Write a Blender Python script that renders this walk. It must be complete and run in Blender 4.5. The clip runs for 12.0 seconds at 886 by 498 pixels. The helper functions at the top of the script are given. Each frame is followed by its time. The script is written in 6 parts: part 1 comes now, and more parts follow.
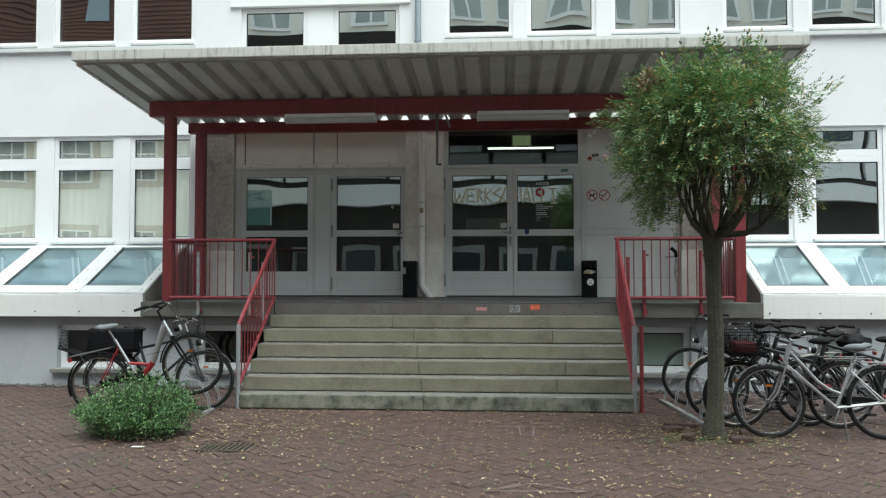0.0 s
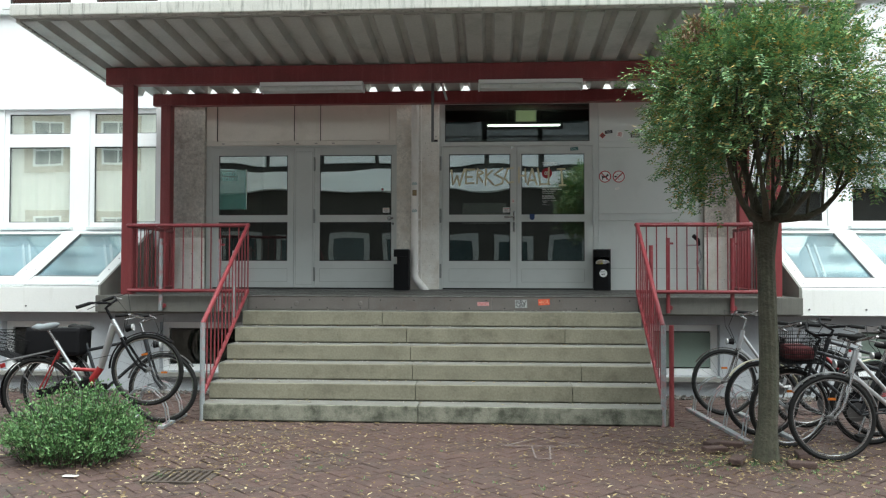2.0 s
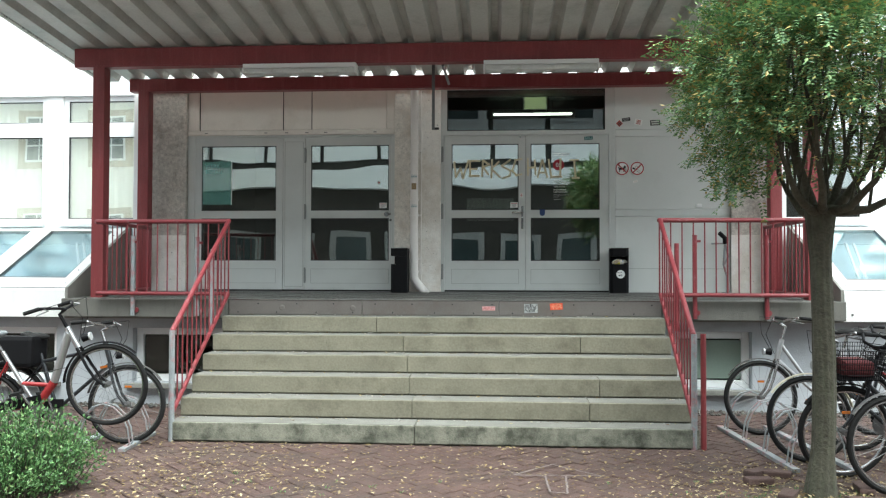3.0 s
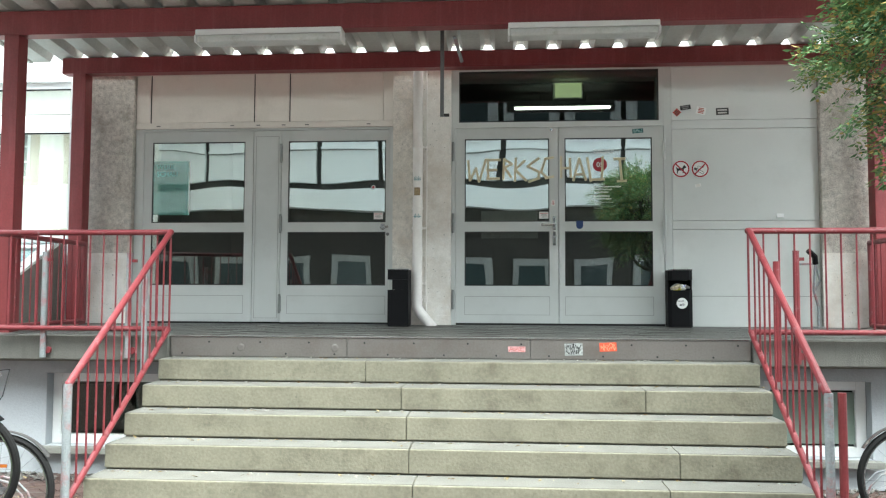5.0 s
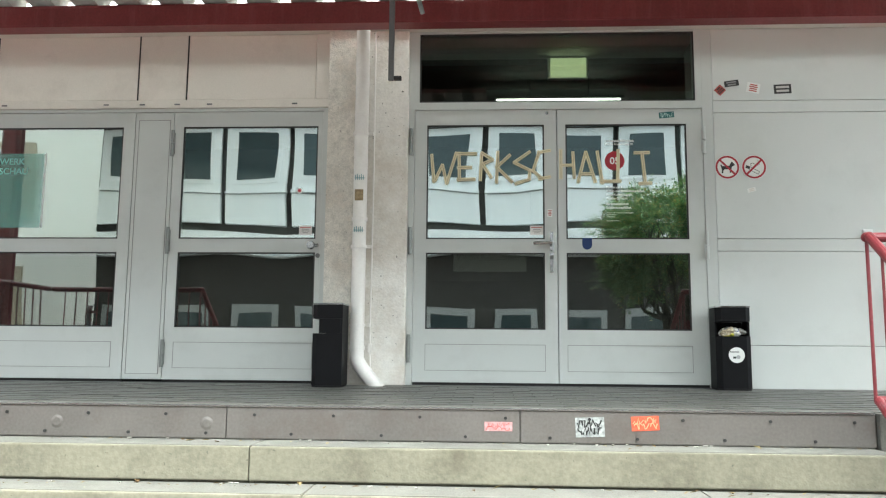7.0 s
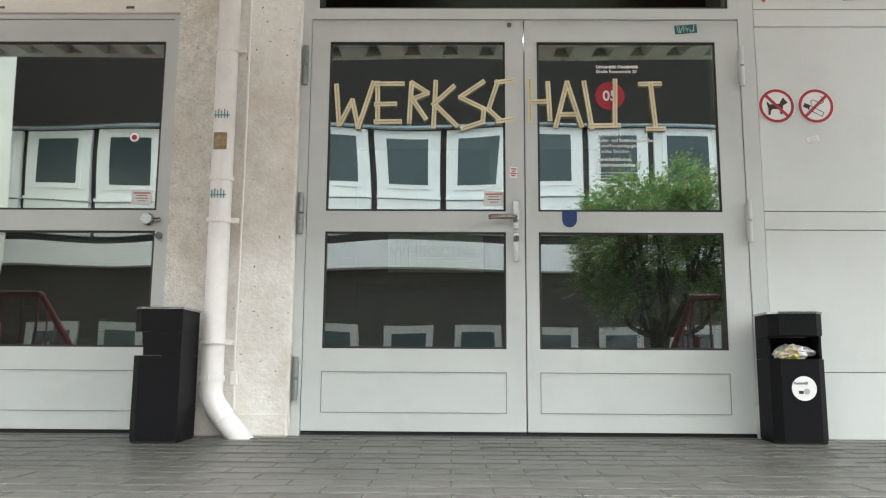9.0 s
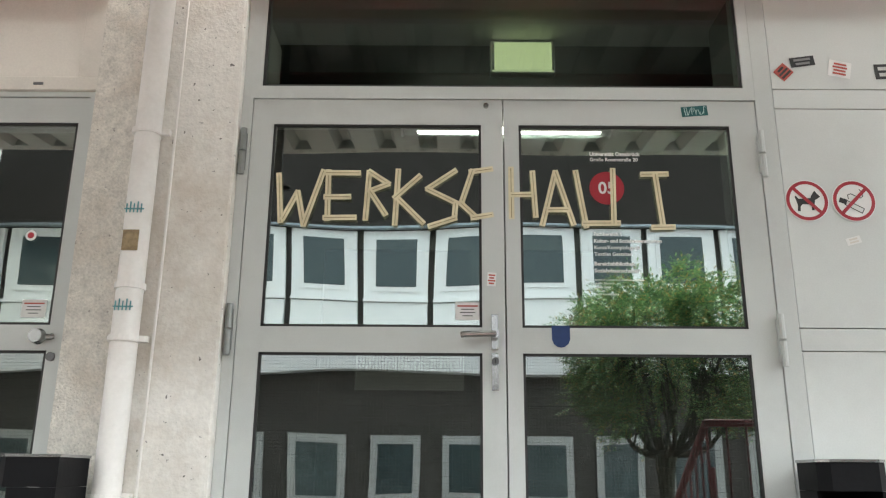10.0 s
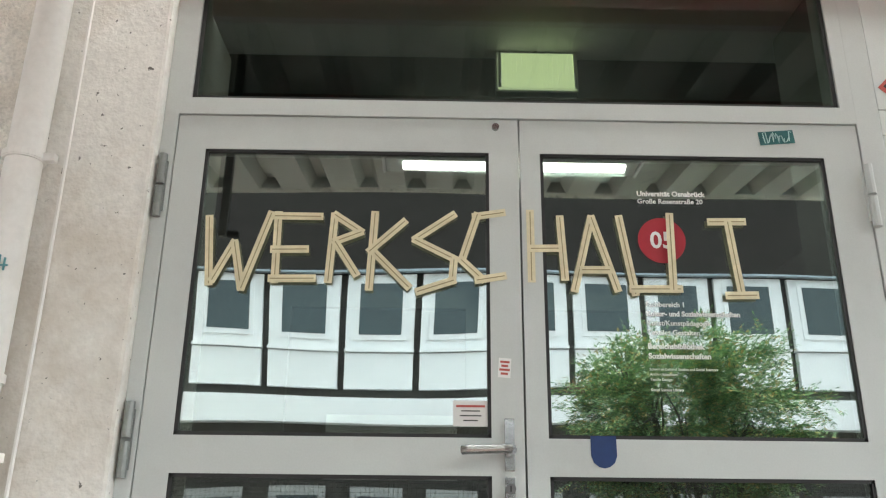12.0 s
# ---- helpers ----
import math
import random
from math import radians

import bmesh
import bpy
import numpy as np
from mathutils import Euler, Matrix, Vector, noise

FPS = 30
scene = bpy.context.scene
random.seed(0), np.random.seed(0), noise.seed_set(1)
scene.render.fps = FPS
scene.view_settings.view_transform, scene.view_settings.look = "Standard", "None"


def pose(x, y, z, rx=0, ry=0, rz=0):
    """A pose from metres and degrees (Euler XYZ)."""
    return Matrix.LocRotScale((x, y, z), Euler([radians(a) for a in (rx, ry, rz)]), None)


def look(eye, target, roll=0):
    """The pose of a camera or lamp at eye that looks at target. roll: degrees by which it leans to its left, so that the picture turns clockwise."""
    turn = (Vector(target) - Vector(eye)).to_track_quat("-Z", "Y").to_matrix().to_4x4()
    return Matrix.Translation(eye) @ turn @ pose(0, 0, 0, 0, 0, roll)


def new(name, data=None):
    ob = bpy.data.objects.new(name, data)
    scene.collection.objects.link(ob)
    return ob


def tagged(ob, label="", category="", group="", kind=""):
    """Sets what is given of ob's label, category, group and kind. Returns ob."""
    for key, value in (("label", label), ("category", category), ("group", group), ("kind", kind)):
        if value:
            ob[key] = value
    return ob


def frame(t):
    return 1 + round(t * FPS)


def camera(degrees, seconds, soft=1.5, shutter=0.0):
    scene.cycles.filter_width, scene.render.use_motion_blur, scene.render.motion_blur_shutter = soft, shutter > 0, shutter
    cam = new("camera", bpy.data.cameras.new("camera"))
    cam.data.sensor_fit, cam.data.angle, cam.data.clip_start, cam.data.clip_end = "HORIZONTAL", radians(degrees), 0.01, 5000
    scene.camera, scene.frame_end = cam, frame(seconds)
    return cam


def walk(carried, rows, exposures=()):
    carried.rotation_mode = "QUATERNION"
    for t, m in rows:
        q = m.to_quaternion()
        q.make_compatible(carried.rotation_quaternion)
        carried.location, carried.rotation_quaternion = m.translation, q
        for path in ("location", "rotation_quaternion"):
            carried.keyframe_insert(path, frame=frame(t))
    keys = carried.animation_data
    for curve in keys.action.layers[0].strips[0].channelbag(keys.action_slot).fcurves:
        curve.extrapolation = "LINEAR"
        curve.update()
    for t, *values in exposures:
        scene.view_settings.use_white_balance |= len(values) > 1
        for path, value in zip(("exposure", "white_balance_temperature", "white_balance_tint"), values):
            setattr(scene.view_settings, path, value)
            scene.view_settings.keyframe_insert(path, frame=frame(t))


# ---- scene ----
cam = camera(57.8, 12.0, soft=1.2)
PATH = [
    (0, (0.245, -0.058, 1.499), (0.096, 1.935, 1.577), -0.0),
    (0.5, (0.215, 0.143, 1.519), (0.071, 2.137, 1.587), 0.0),
    (1, (0.189, 0.454, 1.527), (0.059, 2.449, 1.584), 0.0),
    (1.5, (0.138, 0.839, 1.548), (0.019, 2.835, 1.597), 0.0),
    (2, (0.063, 1.236, 1.533), (-0.06, 3.232, 1.582), 0.1),
    (2.5, (0.071, 1.686, 1.538), (-0.061, 3.681, 1.585), 0.1),
    (4.5, (-0.088, 3.786, 1.562), (-0.234, 5.78, 1.639), 0.2),
    (5, (-0.15, 4.345, 1.543), (-0.301, 6.336, 1.658), 0.2),
    (5.5, (-0.204, 4.936, 1.521), (-0.361, 6.925, 1.669), 0.3),
    (6, (-0.174, 5.518, 1.502), (-0.337, 7.503, 1.679), 0.4),
    (6.5, (-0.142, 6.126, 1.488), (-0.3, 8.108, 1.701), 0.4),
    (7, (-0.106, 6.744, 1.481), (-0.215, 8.724, 1.734), 0.5),
    (7.2, (-0.077, 7.042, 1.485), (-0.16, 9.022, 1.759), 0.5),
    (9, (0.06, 8.764, 1.538), (0.036, 10.738, 1.838), 0.35),
    (9.5, (0.14, 9.118, 1.598), (0.116, 11.094, 1.896), 0.2),
    (10, (0.172, 9.458, 1.74), (0.164, 11.38, 2.283), 0.4),
    (10.5, (0.161, 9.734, 1.777), (0.155, 11.612, 2.463), 0.46),
    (11, (0.154, 9.997, 1.91), (0.15, 11.87, 2.59), 0.6),
    (11.5, (0.177, 10.176, 2.042), (0.177, 12.06, 2.689), 0.6),
    (12, (0.146, 10.311, 2.074), (0.172, 12.203, 2.721), 0.55),
]
EXPOSURES = [(0.0, 1.03, 6150, 0), (1.5, 1.25, 6150, 0), (2.5, 1.72, 6150, 0), (4.5, 2.45, 6150, -1), (5.5, 2.6, 6150, -1), (7.0, 2.85, 6250, 0), (9.0, 3.0, 6500, 5), (9.5, 3.0, 6500, 5), (10.5, 3.15, 6450, 5), (12.0, 3.25, 6400, 4)]
walk(cam, [(t, look(eye, target, roll)) for t, eye, target, roll in PATH], EXPOSURES)

# ---- world and light: an overcast summer day ----
world = bpy.data.worlds.new("overcast")
scene.world = world
world.use_nodes = True
wn, wl = world.node_tree.nodes, world.node_tree.links
sky = wn.new("ShaderNodeTexSky")
sky.sky_type, sky.sun_disc = "NISHITA", False
sky.sun_elevation, sky.sun_rotation = radians(69), radians(150)
sky.air_density, sky.dust_density, sky.ozone_density = 1.0, 6.0, 1.0
pale = wn.new("ShaderNodeHueSaturation")
pale.inputs["Saturation"].default_value = 0.35
wl.new(sky.outputs[0], pale.inputs["Color"])
wl.new(pale.outputs[0], wn["Background"].inputs["Color"])
wn["Background"].inputs["Strength"].default_value = 0.148
sun = new("sun", bpy.data.lights.new("sun", "SUN"))
sun.data.energy, sun.data.angle, sun.data.color = 1.05, radians(110), (0.98, 0.99, 1.0)
sun.matrix_basis = look((2.3, -4.0, 12), (0, 0, 0))


# ---- materials ----
def mat(name, color, rough=0.6, metal=0.0, var=0.12, scale=6.0, bump=0.1, fine=60.0, dirt=None, dirt_amount=0.0, dirt_scale=1.5, streak=False, spec=0.5, per=0.0, dirt_from=0.5, pits=0.0):
    """Paint or stone: a base colour with two scales of variation, grain in the relief, and patches of dirt."""
    m = bpy.data.materials.new(name)
    m.use_nodes = True
    n, l = m.node_tree.nodes, m.node_tree.links
    b = n["Principled BSDF"]
    b.inputs["Roughness"].default_value, b.inputs["Metallic"].default_value = rough, metal
    b.inputs["Specular IOR Level"].default_value = spec
    co = n.new("ShaderNodeTexCoord")
    geo = n.new("ShaderNodeNewGeometry")
    big, small = n.new("ShaderNodeTexNoise"), n.new("ShaderNodeTexNoise")
    for t, s in ((big, scale), (small, fine)):
        t.inputs["Scale"].default_value, t.inputs["Detail"].default_value = s, 5
        l.new(geo.outputs["Position"], t.inputs["Vector"])
    add = n.new("ShaderNodeMath")
    add.operation = "ADD"
    l.new(big.outputs[0], add.inputs[0]), l.new(small.outputs[0], add.inputs[1])
    ramp = n.new("ShaderNodeMapRange")
    ramp.inputs["From Min"].default_value, ramp.inputs["From Max"].default_value = 0.7, 1.3
    ramp.inputs["To Min"].default_value, ramp.inputs["To Max"].default_value = 1 - var, 1 + var
    l.new(add.outputs[0], ramp.inputs["Value"])
    val = ramp.outputs[0]
    if per:
        info = n.new("ShaderNodeObjectInfo")
        two = n.new("ShaderNodeMath")
        two.operation = "ADD"
        l.new(info.outputs["Random"], two.inputs[0]), l.new(geo.outputs["Random Per Island"], two.inputs[1])
        fr = n.new("ShaderNodeMath")
        fr.operation = "FRACT"
        l.new(two.outputs[0], fr.inputs[0])
        pr = n.new("ShaderNodeMapRange")
        pr.inputs["To Min"].default_value, pr.inputs["To Max"].default_value = 1 - per, 1 + per
        l.new(fr.outputs[0], pr.inputs["Value"])
        mul = n.new("ShaderNodeMath")
        mul.operation = "MULTIPLY"
        l.new(val, mul.inputs[0]), l.new(pr.outputs[0], mul.inputs[1])
        val = mul.outputs[0]
    col = n.new("ShaderNodeVectorMath")
    col.operation = "SCALE"
    col.inputs[0].default_value = color
    l.new(val, col.inputs["Scale"])
    out = col.outputs[0]
    if dirt:
        d = n.new("ShaderNodeTexNoise")
        d.inputs["Scale"].default_value, d.inputs["Detail"].default_value, d.inputs["Roughness"].default_value = dirt_scale, 8, 0.7
        if streak:
            mp = n.new("ShaderNodeMapping")
            mp.inputs["Scale"].default_value = (5, 5, 0.5)
            l.new(geo.outputs["Position"], mp.inputs["Vector"]), l.new(mp.outputs[0], d.inputs["Vector"])
        else:
            l.new(geo.outputs["Position"], d.inputs["Vector"])
        r = n.new("ShaderNodeMapRange")
        r.inputs["From Min"].default_value, r.inputs["From Max"].default_value = dirt_from, dirt_from + 0.2
        r.inputs["To Max"].default_value = dirt_amount
        l.new(d.outputs[0], r.inputs["Value"])
        mx = n.new("ShaderNodeMix")
        mx.data_type = "RGBA"
        l.new(r.outputs[0], mx.inputs["Factor"]), l.new(out, mx.inputs[6])
        mx.inputs[7].default_value = (*dirt, 1)
        out = mx.outputs[2]
    if pits:
        pn = n.new("ShaderNodeTexNoise")
        pn.inputs["Scale"].default_value, pn.inputs["Detail"].default_value = 44, 3
        l.new(geo.outputs["Position"], pn.inputs["Vector"])
        pr2 = n.new("ShaderNodeMapRange")
        pr2.inputs["From Min"].default_value, pr2.inputs["From Max"].default_value, pr2.inputs["To Max"].default_value = 0.70, 0.74, pits
        l.new(pn.outputs[0], pr2.inputs["Value"])
        pm = n.new("ShaderNodeMix")
        pm.data_type = "RGBA"
        l.new(pr2.outputs[0], pm.inputs["Factor"]), l.new(out, pm.inputs[6])
        pm.inputs[7].default_value = (0.05, 0.045, 0.035, 1)
        out = pm.outputs[2]
    l.new(out, b.inputs["Base Color"])
    if bump:
        bp = n.new("ShaderNodeBump")
        bp.inputs["Strength"].default_value, bp.inputs["Distance"].default_value = bump, 0.01
        l.new(add.outputs[0], bp.inputs["Height"]), l.new(bp.outputs[0], b.inputs["Normal"])
    return m


def glass_mat(name, mirror, tint=(0.75, 0.82, 0.8), wave=0.0, wave_scale=1.2, rough=0.0):
    """A coated window pane: part of the light goes through, part is mirrored; wave bends the mirror image."""
    m = bpy.data.materials.new(name)
    m.use_nodes = True
    n, l = m.node_tree.nodes, m.node_tree.links
    n.remove(n["Principled BSDF"])
    tr, gl, mx = n.new("ShaderNodeBsdfTransparent"), n.new("ShaderNodeBsdfGlossy"), n.new("ShaderNodeMixShader")
    tr.inputs[0].default_value, gl.inputs["Roughness"].default_value = (*tint, 1), rough
    gl.inputs[0].default_value = (0.94, 1.0, 0.97, 1)
    mx.inputs[0].default_value = mirror
    l.new(tr.outputs[0], mx.inputs[1]), l.new(gl.outputs[0], mx.inputs[2])
    l.new(mx.outputs[0], n["Material Output"].inputs[0])
    if wave:
        g, t, bp = n.new("ShaderNodeNewGeometry"), n.new("ShaderNodeTexNoise"), n.new("ShaderNodeBump")
        t.inputs["Scale"].default_value, t.inputs["Detail"].default_value = wave_scale, 0
        bp.inputs["Strength"].default_value, bp.inputs["Distance"].default_value = 1.0, wave
        l.new(g.outputs["Position"], t.inputs["Vector"]), l.new(t.outputs[0], bp.inputs["Height"]), l.new(bp.outputs[0], gl.inputs["Normal"])
    return m


def wired(m, pitch=0.0125, share=0.05):
    """Lays a fine grid of dull wires into a glass material."""
    n, l = m.node_tree.nodes, m.node_tree.links
    g, sep = n.new("ShaderNodeNewGeometry"), n.new("ShaderNodeSeparateXYZ")
    l.new(g.outputs["Position"], sep.inputs[0])
    lines = []
    for axis in ("X", "Z"):
        w, c = n.new("ShaderNodeMath"), n.new("ShaderNodeMath")
        w.operation, c.operation = "PINGPONG", "LESS_THAN"
        w.inputs[1].default_value, c.inputs[1].default_value = pitch / 2, pitch * share / 2
        l.new(sep.outputs[axis], w.inputs[0]), l.new(w.outputs[0], c.inputs[0])
        lines.append(c)
    top = n.new("ShaderNodeMath")
    top.operation = "MAXIMUM"
    l.new(lines[0].outputs[0], top.inputs[0]), l.new(lines[1].outputs[0], top.inputs[1])
    d, mx = n.new("ShaderNodeBsdfDiffuse"), n.new("ShaderNodeMixShader")
    d.inputs[0].default_value = (0.06, 0.06, 0.057, 1)
    old = n["Material Output"].inputs[0].links[0].from_socket
    l.new(top.outputs[0], mx.inputs[0]), l.new(old, mx.inputs[1]), l.new(d.outputs[0], mx.inputs[2])
    l.new(mx.outputs[0], n["Material Output"].inputs[0])


def glow_mat(name, color, strength):
    m = bpy.data.materials.new(name)
    m.use_nodes = True
    b = m.node_tree.nodes["Principled BSDF"]
    b.inputs["Base Color"].default_value = (*color, 1)
    b.inputs["Emission Color"].default_value, b.inputs["Emission Strength"].default_value = (*color, 1), strength
    return m


PAINT_GREY = mat("grey door paint", (0.55, 0.57, 0.552), 0.42, var=0.04, scale=2, bump=0.03, fine=200, dirt=(0.33, 0.33, 0.31), dirt_amount=0.18, dirt_scale=3)
PANEL_GREY = mat("grey wall panel paint", (0.63, 0.65, 0.63), 0.5, var=0.04, scale=1.2, bump=0.04, fine=150, dirt=(0.33, 0.34, 0.32), dirt_amount=0.15, dirt_scale=2)
PANEL_BEIGE = mat("beige panel paint", (0.70, 0.66, 0.60), 0.55, var=0.05, scale=1.5, bump=0.04, fine=120, dirt=(0.33, 0.29, 0.25), dirt_amount=0.25, dirt_scale=3)
PEBBLE = mat("washed concrete", (0.52, 0.49, 0.44), 0.85, var=0.34, scale=26, bump=0.9, fine=130, dirt=(0.24, 0.19, 0.15), dirt_amount=0.55, dirt_scale=4)
PLASTER_PIER = mat("painted plaster pier", (0.79, 0.765, 0.72), 0.8, var=0.08, scale=9, bump=0.4, fine=60, dirt=(0.5, 0.42, 0.33), dirt_amount=0.5, dirt_scale=2.6, pits=0.85, dirt_from=0.45)
RENDER_WHITE = mat("white render", (0.74, 0.745, 0.75), 0.85, var=0.04, scale=0.9, bump=0.25, fine=90, dirt=(0.62, 0.61, 0.6), dirt_amount=0.3, dirt_scale=0.8)
PLINTH_BLUE = mat("pale blue grey plinth render", (0.41, 0.435, 0.46), 0.85, var=0.07, scale=2, bump=0.3, fine=80, dirt=(0.24, 0.24, 0.24), dirt_amount=0.35, dirt_scale=1.6)
WHITE_FRAME = mat("white window frame", (0.80, 0.81, 0.81), 0.35, var=0.02, scale=3, bump=0.02, dirt=(0.55, 0.55, 0.52), dirt_amount=0.15)
FASCIA_WHITE = mat("white sheet fascia", (0.76, 0.77, 0.75), 0.5, var=0.04, scale=2, bump=0.05, dirt=(0.5, 0.5, 0.44), dirt_amount=0.35, dirt_scale=2.5, streak=True, dirt_from=0.56)
WHITE_SHEET = mat("weathered white sheet", (0.60, 0.62, 0.61), 0.45, var=0.07, scale=2, bump=0.05, dirt=(0.24, 0.26, 0.19), dirt_amount=0.5, dirt_scale=9, dirt_from=0.55)
RED = mat("red steel paint", (0.21, 0.036, 0.04), 0.45, var=0.16, scale=3, bump=0.06, fine=60, dirt=(0.28, 0.085, 0.085), dirt_amount=0.5, dirt_scale=3, streak=True)
RAIL_RED = mat("worn red rail paint", (0.18, 0.028, 0.034), 0.4, var=0.16, scale=8, bump=0.08, fine=90, dirt=(0.36, 0.30, 0.30), dirt_amount=0.7, dirt_scale=14, dirt_from=0.58)
GALV = mat("bare galvanised post", (0.30, 0.33, 0.34), 0.5, 0.3, var=0.15, scale=10, bump=0.1, fine=80, dirt=(0.4, 0.10, 0.10), dirt_amount=0.8, dirt_scale=8)
STEP = mat("mossy cast concrete", (0.186, 0.176, 0.13), 0.85, var=0.2, scale=3.0, bump=0.25, fine=50, dirt=(0.085, 0.075, 0.05), dirt_amount=0.65, dirt_scale=3.4, pits=0.6, dirt_from=0.5)
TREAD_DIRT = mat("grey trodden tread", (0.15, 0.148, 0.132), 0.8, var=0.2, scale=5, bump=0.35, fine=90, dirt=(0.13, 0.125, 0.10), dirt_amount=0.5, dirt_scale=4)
STEP_LOW = mat("damp blackened concrete", (0.22, 0.22, 0.175), 0.85, var=0.15, scale=7, bump=0.4, fine=90, dirt=(0.045, 0.05, 0.035), dirt_amount=0.9, dirt_scale=5, dirt_from=0.43)
LIP = mat("dull brown grey sheet metal", (0.17, 0.157, 0.145), 0.42, 0.35, var=0.14, scale=2.5, bump=0.06, fine=70, dirt=(0.13, 0.10, 0.085), dirt_amount=0.5, dirt_scale=3)
EDGE_DARK = mat("damp dark concrete edge", (0.115, 0.113, 0.1), 0.8, var=0.2, scale=4, bump=0.3, fine=90, dirt=(0.06, 0.06, 0.05), dirt_amount=0.5, dirt_scale=3, streak=True)
CONC = mat("grey concrete edge", (0.21, 0.21, 0.19), 0.85, var=0.12, scale=5, bump=0.3, fine=90, dirt=(0.15, 0.15, 0.13), dirt_amount=0.5, dirt_scale=4)
FASCIA = mat("streaked concrete fascia", (0.52, 0.52, 0.48), 0.85, var=0.1, scale=5, bump=0.3, fine=90, dirt=(0.09, 0.095, 0.075), dirt_amount=0.9, dirt_scale=3.2, streak=True)
SHEET = mat("galvanised trapezoid sheet", (0.46, 0.47, 0.44), 0.6, 0.0, var=0.10, scale=1.5, bump=0.05, fine=40, dirt=(0.22, 0.22, 0.2), dirt_amount=0.5, dirt_scale=2)
TILE = mat("dark grey paver", (0.07, 0.069, 0.063), 0.4, var=0.12, scale=3, bump=0.08, fine=60, per=0.07, dirt=(0.10, 0.095, 0.085), dirt_amount=0.5, dirt_scale=3)
JOINT = mat("dark joint", (0.072, 0.07, 0.064), 0.9, var=0.2, bump=0.3)
BRICK = mat("red brown clinker", (0.068, 0.040, 0.033), 0.75, var=0.28, scale=4, bump=0.5, fine=110, per=0.12, dirt=(0.05, 0.041, 0.034), dirt_amount=0.7, dirt_scale=1.3)
SAND = mat("brick joint sand", (0.06, 0.044, 0.034), 0.95, var=0.3, scale=9, bump=0.5)
BLACK = mat("black powder coat", (0.007, 0.007, 0.008), 0.55, var=0.1, bump=0.05, spec=0.12)
RUBBER = mat("black rubber", (0.012, 0.012, 0.012), 0.75, var=0.1, bump=0.1, spec=0.2)
STEEL = mat("brushed steel", (0.4, 0.4, 0.395), 0.18, 0.9, var=0.06, bump=0.03)
DARKSTEEL = mat("dull dark steel", (0.16, 0.16, 0.16), 0.45, 0.7, var=0.1, bump=0.05)
PIPE = mat("cream drain pipe paint", (0.82, 0.79, 0.755), 0.4, var=0.04, scale=3, bump=0.05, dirt=(0.55, 0.5, 0.44), dirt_amount=0.3, dirt_scale=5)
TAPE = mat("masking tape", (0.72, 0.645, 0.44), 0.7, var=0.08, scale=20, bump=0.1)
# Interior colours set dark to stand for the lack of light indoors.
INNER = mat("inner wall darkened for gloom", (0.15, 0.16, 0.15), 0.7, var=0.08, bump=0.1)
INNER_DARK = mat("ceiling darkened for gloom", (0.05, 0.056, 0.05), 0.8, var=0.1, bump=0.1)
WHITE = mat("white print", (0.78, 0.78, 0.76), 0.5, var=0.03, bump=0.0)
SIGN_RED = mat("sign red", (0.36, 0.018, 0.032), 0.4, var=0.05, bump=0.0)
INK = mat("black ink", (0.02, 0.02, 0.02), 0.6, var=0.05, bump=0.0)
CREAM = mat("cream facade render", (0.80, 0.78, 0.70), 0.9, var=0.05, scale=0.6, bump=0.2)
SLATE = mat("dark slate roof", (0.025, 0.022, 0.02), 0.9, var=0.2, scale=2, bump=0.3, spec=0.08)
CURTAIN = mat("sheer white curtain", (0.88, 0.89, 0.86), 0.9, var=0.05, scale=3, bump=0.1)
ROOFTILE = mat("brown roof tile", (0.12, 0.06, 0.045), 0.8, var=0.2, scale=2, bump=0.3)
# Near-black colour carries the shade between and below the wing's bands.
SHADE_WALL = mat("wing wall darkened for shade", (0.05, 0.045, 0.04), 0.9, var=0.2, scale=2, bump=0.3)
ZINC = mat("weathered zinc", (0.28, 0.33, 0.36), 0.45, 0.6, var=0.08, bump=0.05)
GLASS_DOOR = glass_mat("door glass", 0.27, (0.6, 0.66, 0.64), wave=0.0025, wave_scale=1.6)
GLASS_WIRE = glass_mat("wired lower glass", 0.19, (0.5, 0.54, 0.52), wave=0.0025, wave_scale=1.6)
wired(GLASS_WIRE)
GLASS_TRANSOM = glass_mat("transom glass", 0.05, (0.5, 0.54, 0.52))
GLASS_UP = glass_mat("upper window glass", 0.8, (0.7, 0.76, 0.74), wave=0.006, wave_scale=1.1)
GLASS_DIM = glass_mat("basement glass", 0.05, (0.5, 0.55, 0.52))
GLASS_WIN = glass_mat("window glass", 0.62, (0.7, 0.76, 0.74), wave=0.006, wave_scale=1.1)
GLASS_LEFT = glass_mat("curtained window glass", 0.4, (1.0, 1.0, 0.98), wave=0.003, wave_scale=1.1)
GLASS_SKY = glass_mat("roof light glass", 0.13, (0.78, 0.86, 0.89), rough=0.1)
# Pale blue here imitates the sky mirrored in the roof light panes.
WELL = mat("light well fill in sky tint", (0.52, 0.61, 0.65), 0.7, var=0.05, bump=0.05)
GLASS_FROST = mat("frosted basement pane", (0.23, 0.29, 0.25), 0.25, var=0.05, scale=2, bump=0.03)


# ---- building helpers ----
ORIGIN = {}


def thing(name, label, category, at=(0, 0, 0), group="", kind=""):
    ob = new(name)
    ob.empty_display_size = 0.1
    ob.location = at
    ORIGIN[name if ob.name == name else ob.name] = Vector(at)
    return tagged(ob, label, category, group, kind)


def base_of(ob):
    while ob.parent:
        ob = ob.parent
    return ORIGIN.get(ob.name, Vector((0, 0, 0)))


